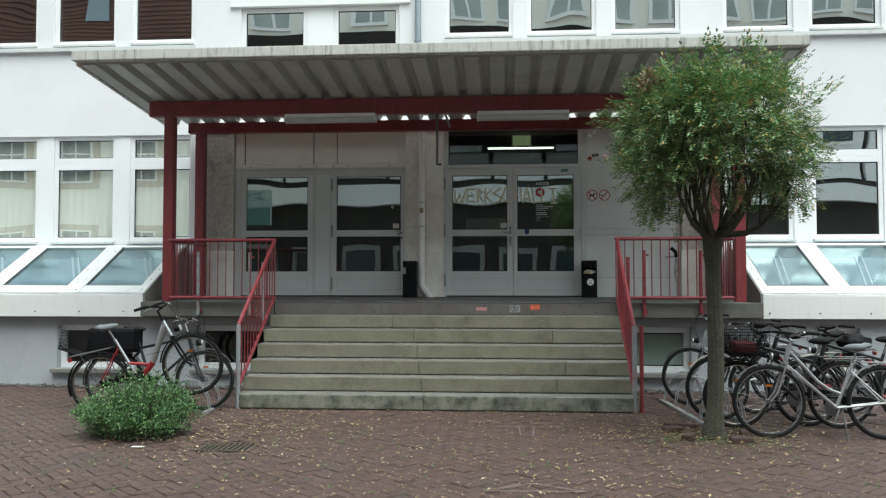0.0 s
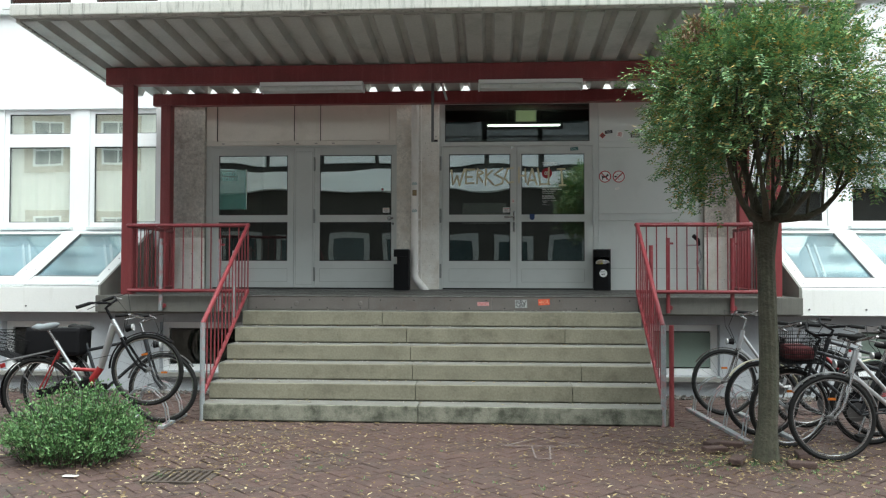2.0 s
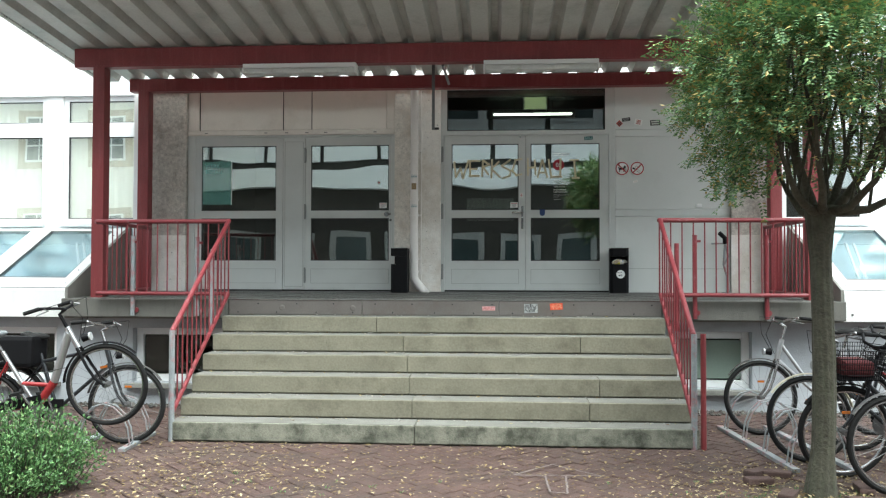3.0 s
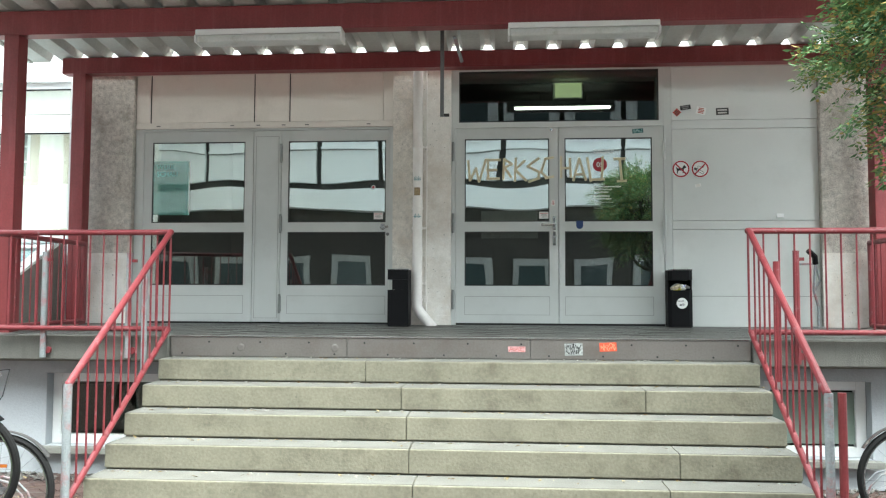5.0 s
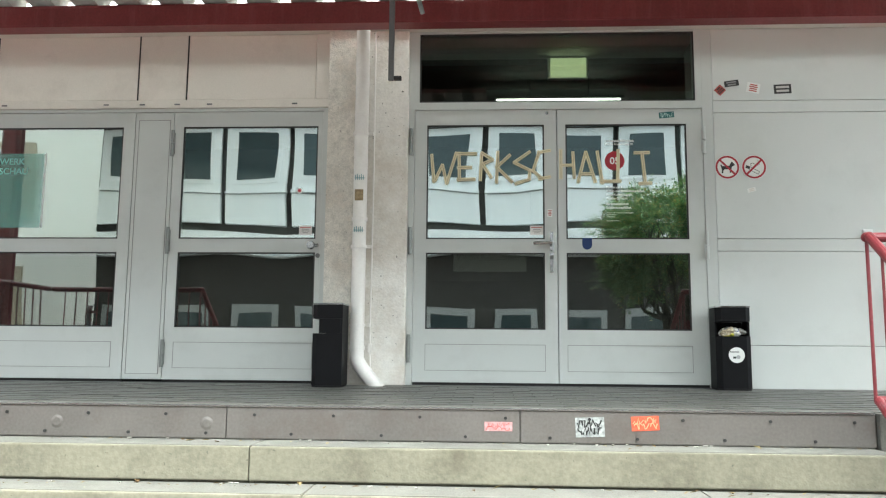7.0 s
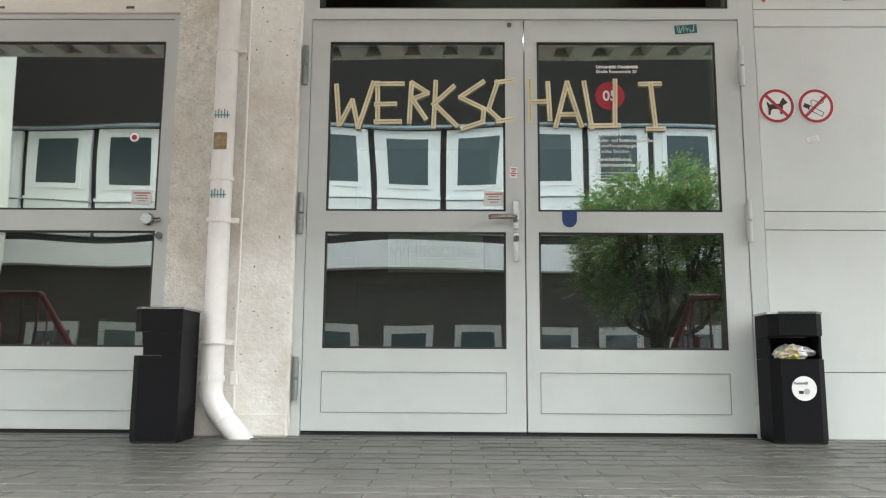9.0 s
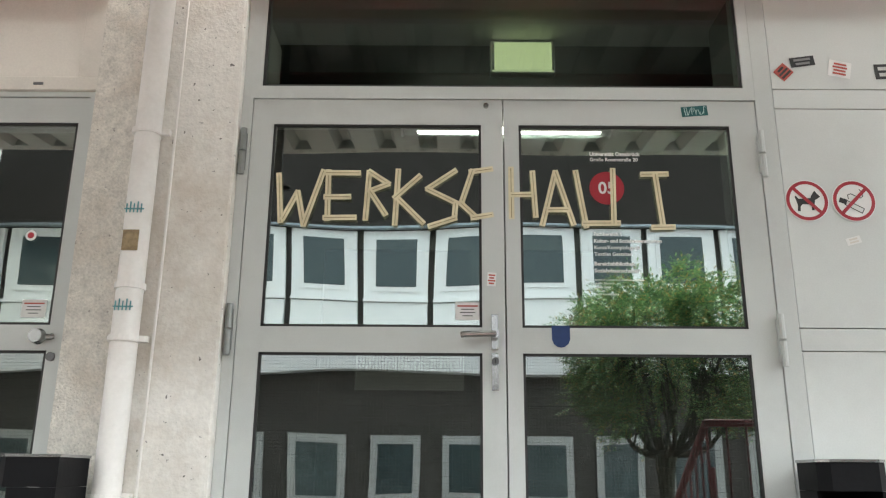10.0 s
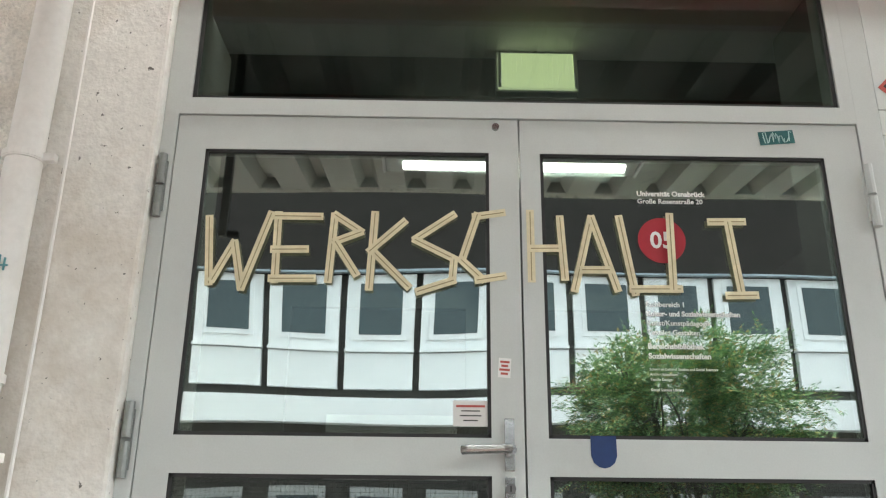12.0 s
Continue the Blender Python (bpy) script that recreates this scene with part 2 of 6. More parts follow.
def part(name, bm, material, parent=None, label="", smooth=False):
    me = bpy.data.meshes.new(name)
    if parent is not None:
        off = base_of(parent)
        if off.length:
            bmesh.ops.translate(bm, verts=bm.verts, vec=-off)
    bmesh.ops.recalc_face_normals(bm, faces=bm.faces)
    bm.to_mesh(me)
    bm.free()
    me.materials.append(material)
    if smooth:
        me.shade_smooth()
    ob = new(name, me)
    if parent is not None:
        ob.parent = parent
    if label:
        ob["label"] = label
    return ob


def box(x0, x1, y0, y1, z0, z1, bevel=0.0, bm=None):
    own = bmesh.new()
    bmesh.ops.create_cube(own, size=1, matrix=Matrix.Translation(((x0 + x1) / 2, (y0 + y1) / 2, (z0 + z1) / 2)) @ Matrix.Diagonal((abs(x1 - x0), abs(y1 - y0), abs(z1 - z0), 1)))
    if bevel:
        bmesh.ops.bevel(own, geom=own.edges[:], offset=bevel, segments=2, affect="EDGES", profile=0.6)
    if bm is None:
        return own
    return merge(bm, own)


def merge(bm, other):
    tmp = bpy.data.meshes.new("tmp")
    other.to_mesh(tmp)
    other.free()
    bm.from_mesh(tmp)
    bpy.data.meshes.remove(tmp)
    return bm


def tube(points, r, n=8, bm=None, closed=False, r_end=None):
    """A round bar along a line of points."""
    bm = bm or bmesh.new()
    pts = [Vector(p) for p in points]
    rings, count = [], len(pts)
    ways = []
    for i in range(count):
        if closed:
            ways.append((pts[(i + 1) % count] - pts[i - 1]).normalized())
        else:
            ways.append((pts[min(i + 1, count - 1)] - pts[max(i - 1, 0)]).normalized())
    up = min((Vector((0, 0, 1)), Vector((0, 1, 0)), Vector((1, 0, 0))), key=lambda q: max(abs(d.dot(q)) for d in ways))
    for i, p in enumerate(pts):
        d = ways[i]
        u = d.cross(up).normalized()
        v = d.cross(u).normalized()
        rad = r if r_end is None else r + (r_end - r) * i / max(count - 1, 1)
        rings.append([bm.verts.new(p + rad * (math.cos(a) * u + math.sin(a) * v)) for a in (2 * math.pi * k / n for k in range(n))])
    for i in range(count if closed else count - 1):
        a, b = rings[i], rings[(i + 1) % count]
        for k in range(n):
            bm.faces.new((a[k], a[(k + 1) % n], b[(k + 1) % n], b[k]))
    if not closed:
        bm.faces.new(rings[0][::-1]), bm.faces.new(rings[-1])
    return bm


def disc(c, r, depth, axis="y", n=32, bm=None, r2=None):
    """A round plate or cone frustum at c, along an axis."""
    own = bmesh.new()
    rot = {"y": Matrix.Rotation(radians(90), 4, "X"), "z": Matrix.Identity(4), "x": Matrix.Rotation(radians(90), 4, "Y")}[axis]
    bmesh.ops.create_cone(own, cap_ends=True, segments=n, radius1=r, radius2=r if r2 is None else r2, depth=depth, matrix=Matrix.Translation(c) @ rot)
    return own if bm is None else merge(bm, own)


def prism(outline, y0, y1):
    """A flat outline of (x, z) points given thickness from y0 to y1."""
    bm = bmesh.new()
    a = [bm.verts.new((x, y0, z)) for x, z in outline]
    b = [bm.verts.new((x, y1, z)) for x, z in outline]
    bm.faces.new(a), bm.faces.new(b[::-1])
    for i in range(len(a)):
        j = (i + 1) % len(a)
        bm.faces.new((a[i], b[i], b[j], a[j]))
    return bm


def letters(text, x, y, z, size, material, parent, label="", bold=0.0, align="LEFT", tilt=0.0):
    """Printed words on a wall that faces the walk."""
    cu = bpy.data.curves.new("lettering", "FONT")
    cu.body, cu.size, cu.extrude, cu.offset, cu.align_x, cu.resolution_u = text, size, 0.0006, bold, align, 3
    ob = bpy.data.objects.new("lettering", cu)
    scene.collection.objects.link(ob)
    bpy.context.view_layer.update()
    me = bpy.data.meshes.new_from_object(ob.evaluated_get(bpy.context.evaluated_depsgraph_get()))
    bpy.data.objects.remove(ob)
    off = base_of(parent) if parent is not None else Vector((0, 0, 0))
    me.transform(Matrix.Translation(Vector((x, y, z)) - off) @ Matrix.Rotation(radians(tilt), 4, "Y") @ Matrix.Rotation(radians(90), 4, "X"))
    me.materials.clear()
    me.materials.append(material)
    o = new("lettering", me)
    if parent is not None:
        o.parent = parent
    if label:
        o["label"] = label
    return o


def wall(name, material, pieces, label, category="wall"):
    """A piece of the setting from several butted blocks."""
    bm = bmesh.new()
    for p in pieces:
        box(*p, bm=bm)
    return tagged(part(name, bm, material), label, category, kind="structure")


# ---- the setting ----
FY = 12.54    # face of the doors and panels
MY = 12.9     # face of the main wall
GZ = 1.265    # the landing at the doors
LZ = 1.195    # the landing at its edge
bm = bmesh.new()
bmesh.ops.create_grid(bm, x_segments=8, y_segments=8, size=400, matrix=Matrix.Translation((0, 0, -0.06)))
tagged(part("ground", bm, SAND), "earth and sand under the brick paving", "ground", kind="structure")
# Unseen pale sheet, added to throw light up under the canopy.
YARD_BOUNCE = mat("pale bounce surface", (0.36, 0.355, 0.34), 0.9, var=0.1, scale=1, bump=0.2, dirt=(0.25, 0.25, 0.23), dirt_amount=0.4)
wall("pavement_bounce", YARD_BOUNCE, [(-40, 40, -8.4, -3.96, -0.05, -0.008)], "unseen pale sheet added in the yard to bounce light", "pavement")

# main wall: ground floor with openings, band, upper floor
WIN_L = [(-8.605, -7.655), (-7.255, -6.305), (-5.925, -4.975)]
WIN_R = [(3.80, 4.75), (5.17, 6.12), (6.52, 7.47)]
UP_L = [(-8.625, -7.705), (-7.285, -6.325), (-5.925, -4.975)]
UP_C = [(-4.03, -3.06), (-2.47, -1.51)]
UP_R = [(-0.62, 0.35), (0.715, 1.69), (2.07, 3.02), (3.83, 4.78), (5.16, 6.13), (6.5, 7.45)]


def wall_with_openings(x0, x1, z0, z1, holes, y0=MY, y1=MY + 0.35):
    """Blocks round a row of openings (xa, xb, za, zb) that are sorted along x."""
    out, x = [], x0
    for xa, xb, za, zb in holes:
        if xa > x:
            out.append((x, xa, y0, y1, z0, z1))
        out += [(xa, xb, y0, y1, z0, za), (xa, xb, y0, y1, zb, z1)]
        x = xb
    if x1 > x:
        out.append((x, x1, y0, y1, z0, z1))
    return out


M = 0.07
gl = [(WIN_L[0][0] - M, WIN_L[-1][1] + M, 2.12, 3.93)]
gr = [(WIN_R[0][0] - M, WIN_R[-1][1] + M, 2.12, 3.93)]
low = wall_with_openings(-16, -4.6, 1.95, 4.6, gl) + wall_with_openings(3.35, 16, 1.95, 4.6, gr)
low += [(-4.6, 3.35, MY, MY + 0.3, 3.9, 4.6), (-4.82, -4.602, FY + 0.05, MY - 0.001, 1.0, 4.1), (3.452, 3.69, FY + 0.05, MY - 0.001, 1.0, 4.1)]
up_holes = [(a - M, b + M, 5.47, 7.4) for a, b in UP_L] + [(UP_C[0][0] - M, UP_C[1][1] + M, 4.8, 6.05)] + [(a - M, b + M, 5.47, 7.4) for a, b in UP_R]
low += wall_with_openings(-16, 16, 4.6, 9.0, up_holes)
wall("wall_main", RENDER_WHITE, low, "white rendered facade of the school building")
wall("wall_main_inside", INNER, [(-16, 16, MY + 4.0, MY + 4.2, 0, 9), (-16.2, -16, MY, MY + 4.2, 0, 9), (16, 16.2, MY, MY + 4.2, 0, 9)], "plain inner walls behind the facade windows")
wall("roof_main", ROOFTILE, [(-16.2, 16.2, MY - 0.3, MY + 4.2, 9.0, 9.2)], "eaves and roof over the main facade", "roof")
wall("floor_inside", INNER, [(-16, -4.7, MY + 0.36, MY + 3.99, 1.9, 2.0), (3.4, 16, MY + 0.36, MY + 3.99, 1.9, 2.0), (-16, 16, MY + 0.36, MY + 3.99, 4.55, 4.75)], "floors of the rooms behind the windows", "floor")

# plinth below the roof lights and the landing
PY = 11.08
holes_l = [(-6.15, -5.0, 0.24, 0.86), (-4.10, -3.05, 0.24, 0.86)]
holes_r = [(1.95, 2.79, 0.24, 0.86), (4.40, 5.0, 0.24, 0.86)]
wall("wall_plinth", PLINTH_BLUE, wall_with_openings(-16, -2.80, 0, 1.02, holes_l, PY, PY + 0.25) + wall_with_openings(1.70, 16, 0, 1.02, holes_r, PY, PY + 0.25), "pale blue grey rendered basement wall with small windows")


def frame_parts(parent, x0, x1, z0, z1, y, w=0.055, d=0.06, material=WHITE_FRAME, name="window_frame"):
    bm = bmesh.new()
    for p in ((x0, x0 + w, y, y + d, z0, z1), (x1 - w, x1, y, y + d, z0, z1), (x0 + w, x1 - w, y, y + d, z0, z0 + w), (x0 + w, x1 - w, y, y + d, z1 - w, z1)):
        box(*p, bevel=0.004, bm=bm)
    return part(name, bm, material, parent)


NUM = [0]


def window(x0, x1, rows, label, glass=GLASS_WIN, y=MY + 0.05, sill=True, group="facade windows", curtain=False):
    """A framed window; rows are (z0, z1) of each pane's clear glass."""
    NUM[0] += 1
    t = thing("window_%d" % NUM[0], label, "window", ((x0 + x1) / 2, y, rows[0][0]), group, "structure")
    lo, hi = rows[0][0] - 0.07, rows[-1][1] + 0.07
    mids = [(a[1] + b[0]) / 2 for a, b in zip(rows, rows[1:])]
    edges = [lo, *mids, hi]
    for (a, b), e0, e1 in zip(rows, edges, edges[1:]):
        f = bmesh.new()
        for p in ((x0 - M, x0, e0, e1), (x1, x1 + M, e0, e1), (x0, x1, e0, a), (x0, x1, b, e1)):
            box(p[0], p[1], y, y + 0.07, p[2], p[3], bevel=0.004, bm=f)
        part("window_frame", f, WHITE_FRAME, t)
        g = part("pane", box(x0 - 0.005, x1 + 0.005, y + 0.03, y + 0.042, a - 0.005, b + 0.005), glass, t)
        g.visible_shadow = False
        k = bmesh.new()
        for p in ((x0, x0 + 0.012, a, b), (x1 - 0.012, x1, a, b), (x0, x1, a, a + 0.012), (x0, x1, b - 0.012, b)):
            box(p[0], p[1], y + 0.018, y + 0.029, p[2], p[3], bm=k)
        part("seal", k, INK, t)
    if sill:
        part("window_sill", box(x0 - M, x1 + M, y - 0.1, y + 0.06, lo - 0.045, lo - 0.004, 0.006), WHITE_SHEET, t)
    return t


for a, b in WIN_L:
    window(a, b, [(2.22, 3.36), (3.56, 3.86)], "white framed window with a small top light and a pale curtain behind", GLASS_LEFT)
for a, b in WIN_R:
    window(a, b, [(2.22, 3.36), (3.56, 3.86)], "white framed window with a small top light, reflecting the street")
for a, b in WIN_L:
    t = thing("curtain", "sheer white curtain hanging in folds behind the window", "curtain", ((a + b) / 2, MY + 0.155, 2.05), "window curtains")
    m = bmesh.new()
    cols = [(a - 0.1 + (b - a + 0.2) * i / 60, MY + 0.155 + 0.015 * math.sin(i * 0.9) + 0.006 * math.sin(i * 2.3)) for i in range(61)]
    lo, hi = [m.verts.new((x, y, 2.06)) for x, y in cols], [m.verts.new((x, y, 3.95)) for x, y in cols]
    for i in range(60):
        m.faces.new((lo[i], lo[i + 1], hi[i + 1], hi[i]))
    part("cloth", m, CURTAIN, t, smooth=True)
    part("curtain_rail", tube([(a - 0.12, MY + 0.155, 3.96), (b + 0.12, MY + 0.155, 3.96)], 0.012, 8), WHITE_FRAME, t)
for a, b in UP_L + UP_R:
    window(a, b, [(5.56, 7.3)], "tall white framed upper window with wavy reflections", GLASS_UP)
for a, b in UP_C:
    window(a, b, [(4.9, 5.97)], "white framed stair window above the canopy", GLASS_UP, sill=False)
# posts and panels between the window frames
bm = bmesh.new()
for row in (WIN_L, WIN_R):
    for (a, b), (c, d) in zip(row, row[1:]):
        box(b + M + 0.002, c - M - 0.002, MY + 0.03, MY + 0.13, 2.12, 3.93, 0.004, bm)
tagged(part("trim", bm, WHITE_FRAME), "white posts between the ground floor windows", "trim", kind="structure")
bm = bmesh.new()
box(UP_C[0][1] + M + 0.003, UP_C[1][0] - M - 0.003, MY + 0.04, MY + 0.13, 4.8, 6.04, 0.004, bm)
box(UP_C[0][0] - 0.25, UP_C[1][1] + 0.25, MY - 0.05, MY - 0.002, 6.05, 6.18, 0.006, bm)
tagged(part("trim", bm, WHITE_FRAME), "white panel and lintel of the stair windows", "trim", kind="structure")
bm = bmesh.new()
for a, b in ((-16, -4.93 + M), (-0.72, 16)):
    box(a, b, MY - 0.07, MY - 0.002, 5.36, 5.425, 0.006, bm)
tagged(part("trim", bm, WHITE_SHEET), "white sill band under the upper windows", "trim", kind="structure")
bm = bmesh.new()
for a, b in ((-16, -4.62), (3.4, 16)):
    box(a, b, MY - 0.06, MY - 0.002, 2.0, 2.075, 0.006, bm)
tagged(part("trim", bm, ZINC), "grey sheet sill band under the ground floor windows", "trim", kind="structure")

# basement windows
for k, (a, b, z0, z1) in enumerate(holes_l + holes_r):
    NUM[0] += 1
    t = thing("window_%d" % NUM[0], "small white framed basement window with a stone sill" if k > 1 else "small white framed basement window, dark behind the pane", "window", ((a + b) / 2, PY, z0), "basement windows", "structure")
    frame_parts(t, a + 0.002, b - 0.002, z0 + 0.002, z1 - 0.002, PY + 0.1, 0.08)
    g = part("pane", box(a + 0.08, b - 0.08, PY + 0.13, PY + 0.14, z0 + 0.1, z1 - 0.1), GLASS_FROST if k > 1 else GLASS_DIM, t)
    part("backing", box(a, b, PY + 0.24, PY + 0.248, z0, z1), INNER_DARK, t)
    part("window_sill", box(a - 0.06, b + 0.06, PY - 0.09, PY + 0.09, z0 - 0.055, z0 - 0.003, 0.006), CONC, t)


# roof lights over the basement, one glazed bay after another
def roof_light(x0, x1):
    t = thing("roof_light", "sloping glazed roof light in weathered white frames over the basement", "roof light", ((x0 + x1) / 2, 10.95, 1.27), "basement roof lights")
    a, b = Vector((0, 10.97, 1.275)), Vector((0, 12.42, 2.03))
    d = (b - a).normalized()
    nrm = Vector((0, -d.z, d.y))
    L = (b - a).length

    def slab(u0, u1, s0, s1, h0, h1):
        m = bmesh.new()
        vs = []
        for s in (s0, s1):
            for h in (h0, h1):
                for u in (u0, u1):
                    vs.append(m.verts.new(Vector((u, 0, 0)) + a + d * s + nrm * h))
        for f in ((0, 1, 3, 2), (4, 6, 7, 5), (0, 4, 5, 1), (2, 3, 7, 6), (0, 2, 6, 4), (1, 5, 7, 3)):
            m.faces.new([vs[i] for i in f])
        return m

    for u0, u1, e in ((x0, x0 + 0.13, x0 + 0.131), (x1 - 0.13, x1, x1 - 0.143)):
        part("side_bar", slab(u0, u1 - 0.002, 0, L, -0.02, 0.035), WHITE_SHEET, t)
        part("glazing_bead", slab(e, e + 0.012, 0.27, L - 0.07, 0.012, 0.03), DARKSTEEL, t)
        for k in range(5):
            part("screw", slab((u0 + u1) / 2 - 0.007, (u0 + u1) / 2 + 0.007, 0.12 + 0.32 * k, 0.134 + 0.32 * k, 0.0355, 0.041), DARKSTEEL, t)
    part("lower_bar", slab(x0 + 0.131, x1 - 0.131, 0.0, 0.27, -0.02, 0.03), WHITE_SHEET, t)
    part("upper_bar", slab(x0 + 0.131, x1 - 0.131, L - 0.07, L, -0.02, 0.03), WHITE_SHEET, t)
    g = part("pane", slab(x0 + 0.13, x1 - 0.13, 0.27, L - 0.07, 0.0, 0.01), GLASS_SKY, t)
    g.visible_shadow = False
    part("glazing_bead", slab(x0 + 0.131, x1 - 0.131, 0.27, 0.288, 0.012, 0.034), DARKSTEEL, t)
    part("drip_seam", slab(x0, x1, 0.02, 0.03, 0.0355, 0.04), DARKSTEEL, t)
    for dx in (0.0, 0.09):
        part("cross_strut", tube([((x0 + x1) / 2 + dx, 12.2, 1.86), ((x0 + x1) / 2 + 0.2 + dx, 12.0, 1.04)], 0.018, 6), WHITE_FRAME, t)
    return t


for e0, e1 in ((-4.83, -5.94), (-5.94, -7.2), (-7.2, -8.46), (-8.46, -9.72)):
    roof_light(e1, e0)
for e0, e1 in ((3.70, 4.79), (4.79, 6.05), (6.05, 7.31), (7.31, 8.57)):
    roof_light(e0, e1)
for name, a, b in (("left", -16, -4.83), ("right", 3.70, 16)):
    bm = box(a, b, 10.93, 10.965, 0.985, 1.295, 0.006)
    tagged(part("fascia", bm, FASCIA_WHITE), "white metal fascia with bolts below the roof lights", "fascia", kind="structure")
    bm = box(a, b, 10.97, 11.33, 0.986, 1.018)
    tagged(part("soffit", bm, CONC), "grey underside of the roof light box", "soffit", kind="structure")
    bm = bmesh.new()
    box(a, b, 12.43, MY - 0.003, 1.85, 1.99, bm=bm)
    box(a, b, 12.3, 12.42, 1.03, 1.84, bm=bm)
    box(a, b, 11.34, 12.29, 1.0, 1.03, bm=bm)
    tagged(part("wall_light_well", bm, WELL), "inner wall below the roof lights, coloured like mirrored sky", "wall", kind="structure")
for x0, x1 in ((-4.829, -4.80), (3.67, 3.699)):
    bm = bmesh.new()
    v0 = [bm.verts.new((x0, y, z)) for y, z in ((10.94, 0.99), (12.52, 0.99), (12.52, 2.1), (10.94, 1.32))]
    v1 = [bm.verts.new((x1, v.co.y, v.co.z)) for v in v0]
    bm.faces.new(v0), bm.faces.new(v1[::-1])
    for i in range(4):
        bm.faces.new((v0[i], v0[(i + 1) % 4], v1[(i + 1) % 4], v1[i]))
    tagged(part("trim", bm, CONC), "grey end cheek of the roof light box", "trim", kind="structure")
bm = bmesh.new()
for x in [-15.5 + 0.65 * i for i in range(17)] + [3.78 + 0.65 * i for i in range(18)]:
    disc((x, 10.926, 1.06), 0.011, 0.008, "y", 10, bm)
tagged(part("bolts", bm, DARKSTEEL), "small dark bolt heads on the white fascia", "bolts", kind="stuff")

# ---- landing and stairs ----
SX0, SX1 = -2.88, 1.765
bm = bmesh.new()
box(-4.79, 3.66, 10.86, FY + 0.5, 0.98, 1.165, bm=bm)
tagged(part("floor_landing", bm, CONC), "concrete landing slab in front of the doors", "floor", kind="structure")
bm = bmesh.new()
box(-4.79, SX0 - 0.02, 10.79, 10.858, 1.0, LZ + 0.006, 0.008, bm)
box(SX1 + 0.02, 3.66, 10.79, 10.858, 1.0, LZ + 0.006, 0.008, bm)
tagged(part("landing_edge", bm, EDGE_DARK), "grey concrete edge of the landing beside the stairs", "edge", kind="structure")
lip = thing("landing_nosing", "dented brown grey sheet metal nosing above the top step", "nosing", (-0.55, 10.83, 1.03), kind="structure")
cuts = [SX0 - 0.015, -1.42, 0.06, SX1 + 0.015]
for a, b in zip(cuts, cuts[1:]):
    part("facing", box(a + 0.0015, b - 0.0015, 10.815, 10.858, 1.035, LZ + 0.004, 0.006), LIP, lip)
part("top_strip", box(SX0 - 0.015, SX1 + 0.015, 10.822, 10.93, LZ + 0.0045, LZ + 0.009, 0.002), LIP, lip)
part("edge_strip", box(SX0 - 0.01, SX1 + 0.01, 10.809, 10.8215, LZ - 0.001, LZ + 0.010, 0.002), STEEL, lip, "bright worn metal edge")
random.seed(3)
for i in range(22):
    x = SX0 + 0.1 + i * 0.213
    part("bolt", disc((x + random.uniform(-.02, .02), 10.812, 1.155 if i % 2 else 1.062), 0.008, 0.008, "y", 8), INK, lip)
for sx in (-2.3, -1.52):
    part("dent", disc((sx, 10.813, 1.11), 0.035, 0.005, "y", 16, r2=0.02), LIP, lip)

stairs = thing("stairs", "six broad cast concrete steps, mossy and stained", "stairs", (-0.55, 9.17, 0), kind="structure")
random.seed(5)
RISE, TREAD = 0.1715, 0.276
for k in range(6):
    y0, z1 = 9.172 + TREAD * k, RISE * (k + 1)
    y1 = y0 + TREAD + 0.02 if k < 5 else 10.9
    xs = [SX0, -0.98 + 0.06 * (5 - k) + random.uniform(-0.03, 0.03), SX1]
    if k in (1, 2, 4):
        xs.insert(2, 0.75 + 0.12 * (k % 3))
    if k == 5:
        xs = [SX0, -1.22, SX1]
    for a, b in zip(xs, xs[1:]):
        # nosing block over a set-back foot, so that a dark gap shows under each step
        bm = box(a + 0.002, b - 0.002, y0, y1, z1 - RISE + 0.014, z1, 0.007)
        box(a + 0.002, b - 0.002, y0 + 0.03, y1, z1 - RISE - 0.002, z1 - RISE + 0.0145, bm=bm)
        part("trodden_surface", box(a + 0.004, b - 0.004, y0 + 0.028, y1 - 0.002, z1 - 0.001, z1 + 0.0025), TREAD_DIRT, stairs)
        part("step_block", bm, STEP_LOW if k == 0 else STEP, stairs, "damp blackened lowest step" if k == 0 else "")
wall("stair_core", CONC, [(SX0 + 0.02, SX1 - 0.02, 9.172 + TREAD * k + 0.06, 11.07, 0.0, RISE * (k + 1) - 0.02) for k in range(6)][::5] + [(SX0 + 0.03, SX1 - 0.03, 9.172 + TREAD * k + 0.06, 9.172 + TREAD * (k + 1) + 0.055, 0.0, RISE * (k + 1) - 0.02) for k in range(5)], "rough concrete core of the stairs", "stairs")

# ---- entrance front ----
pier = thing("pier_left", "washed concrete pier beside the doors", "pier", (-4.3, FY, GZ), kind="structure")
part("shaft", box(-4.60, -4.06, FY - 0.06, MY + 0.3, 1.16, 3.87, 0.012), PEBBLE, pier)
part("base", box(-4.61, -4.05, FY - 0.072, FY - 0.061, 1.22, 1.97, 0.003), PLASTER_PIER, pier, "smooth painted lower part")
pier = thing("pier_middle", "stained plaster pier between the two doors", "pier", (-1.0, FY, GZ), kind="structure")
part("shaft", box(-1.29, -0.688, FY - 0.05, MY + 0.3, 1.16, 3.87, 0.012), PLASTER_PIER, pier)
STRIP = mat("pale washed plaster", (0.68, 0.645, 0.585), 0.85, var=0.2, scale=24, bump=0.6, fine=110, dirt=(0.42, 0.33, 0.25), dirt_amount=0.5, dirt_scale=3, pits=0.5)
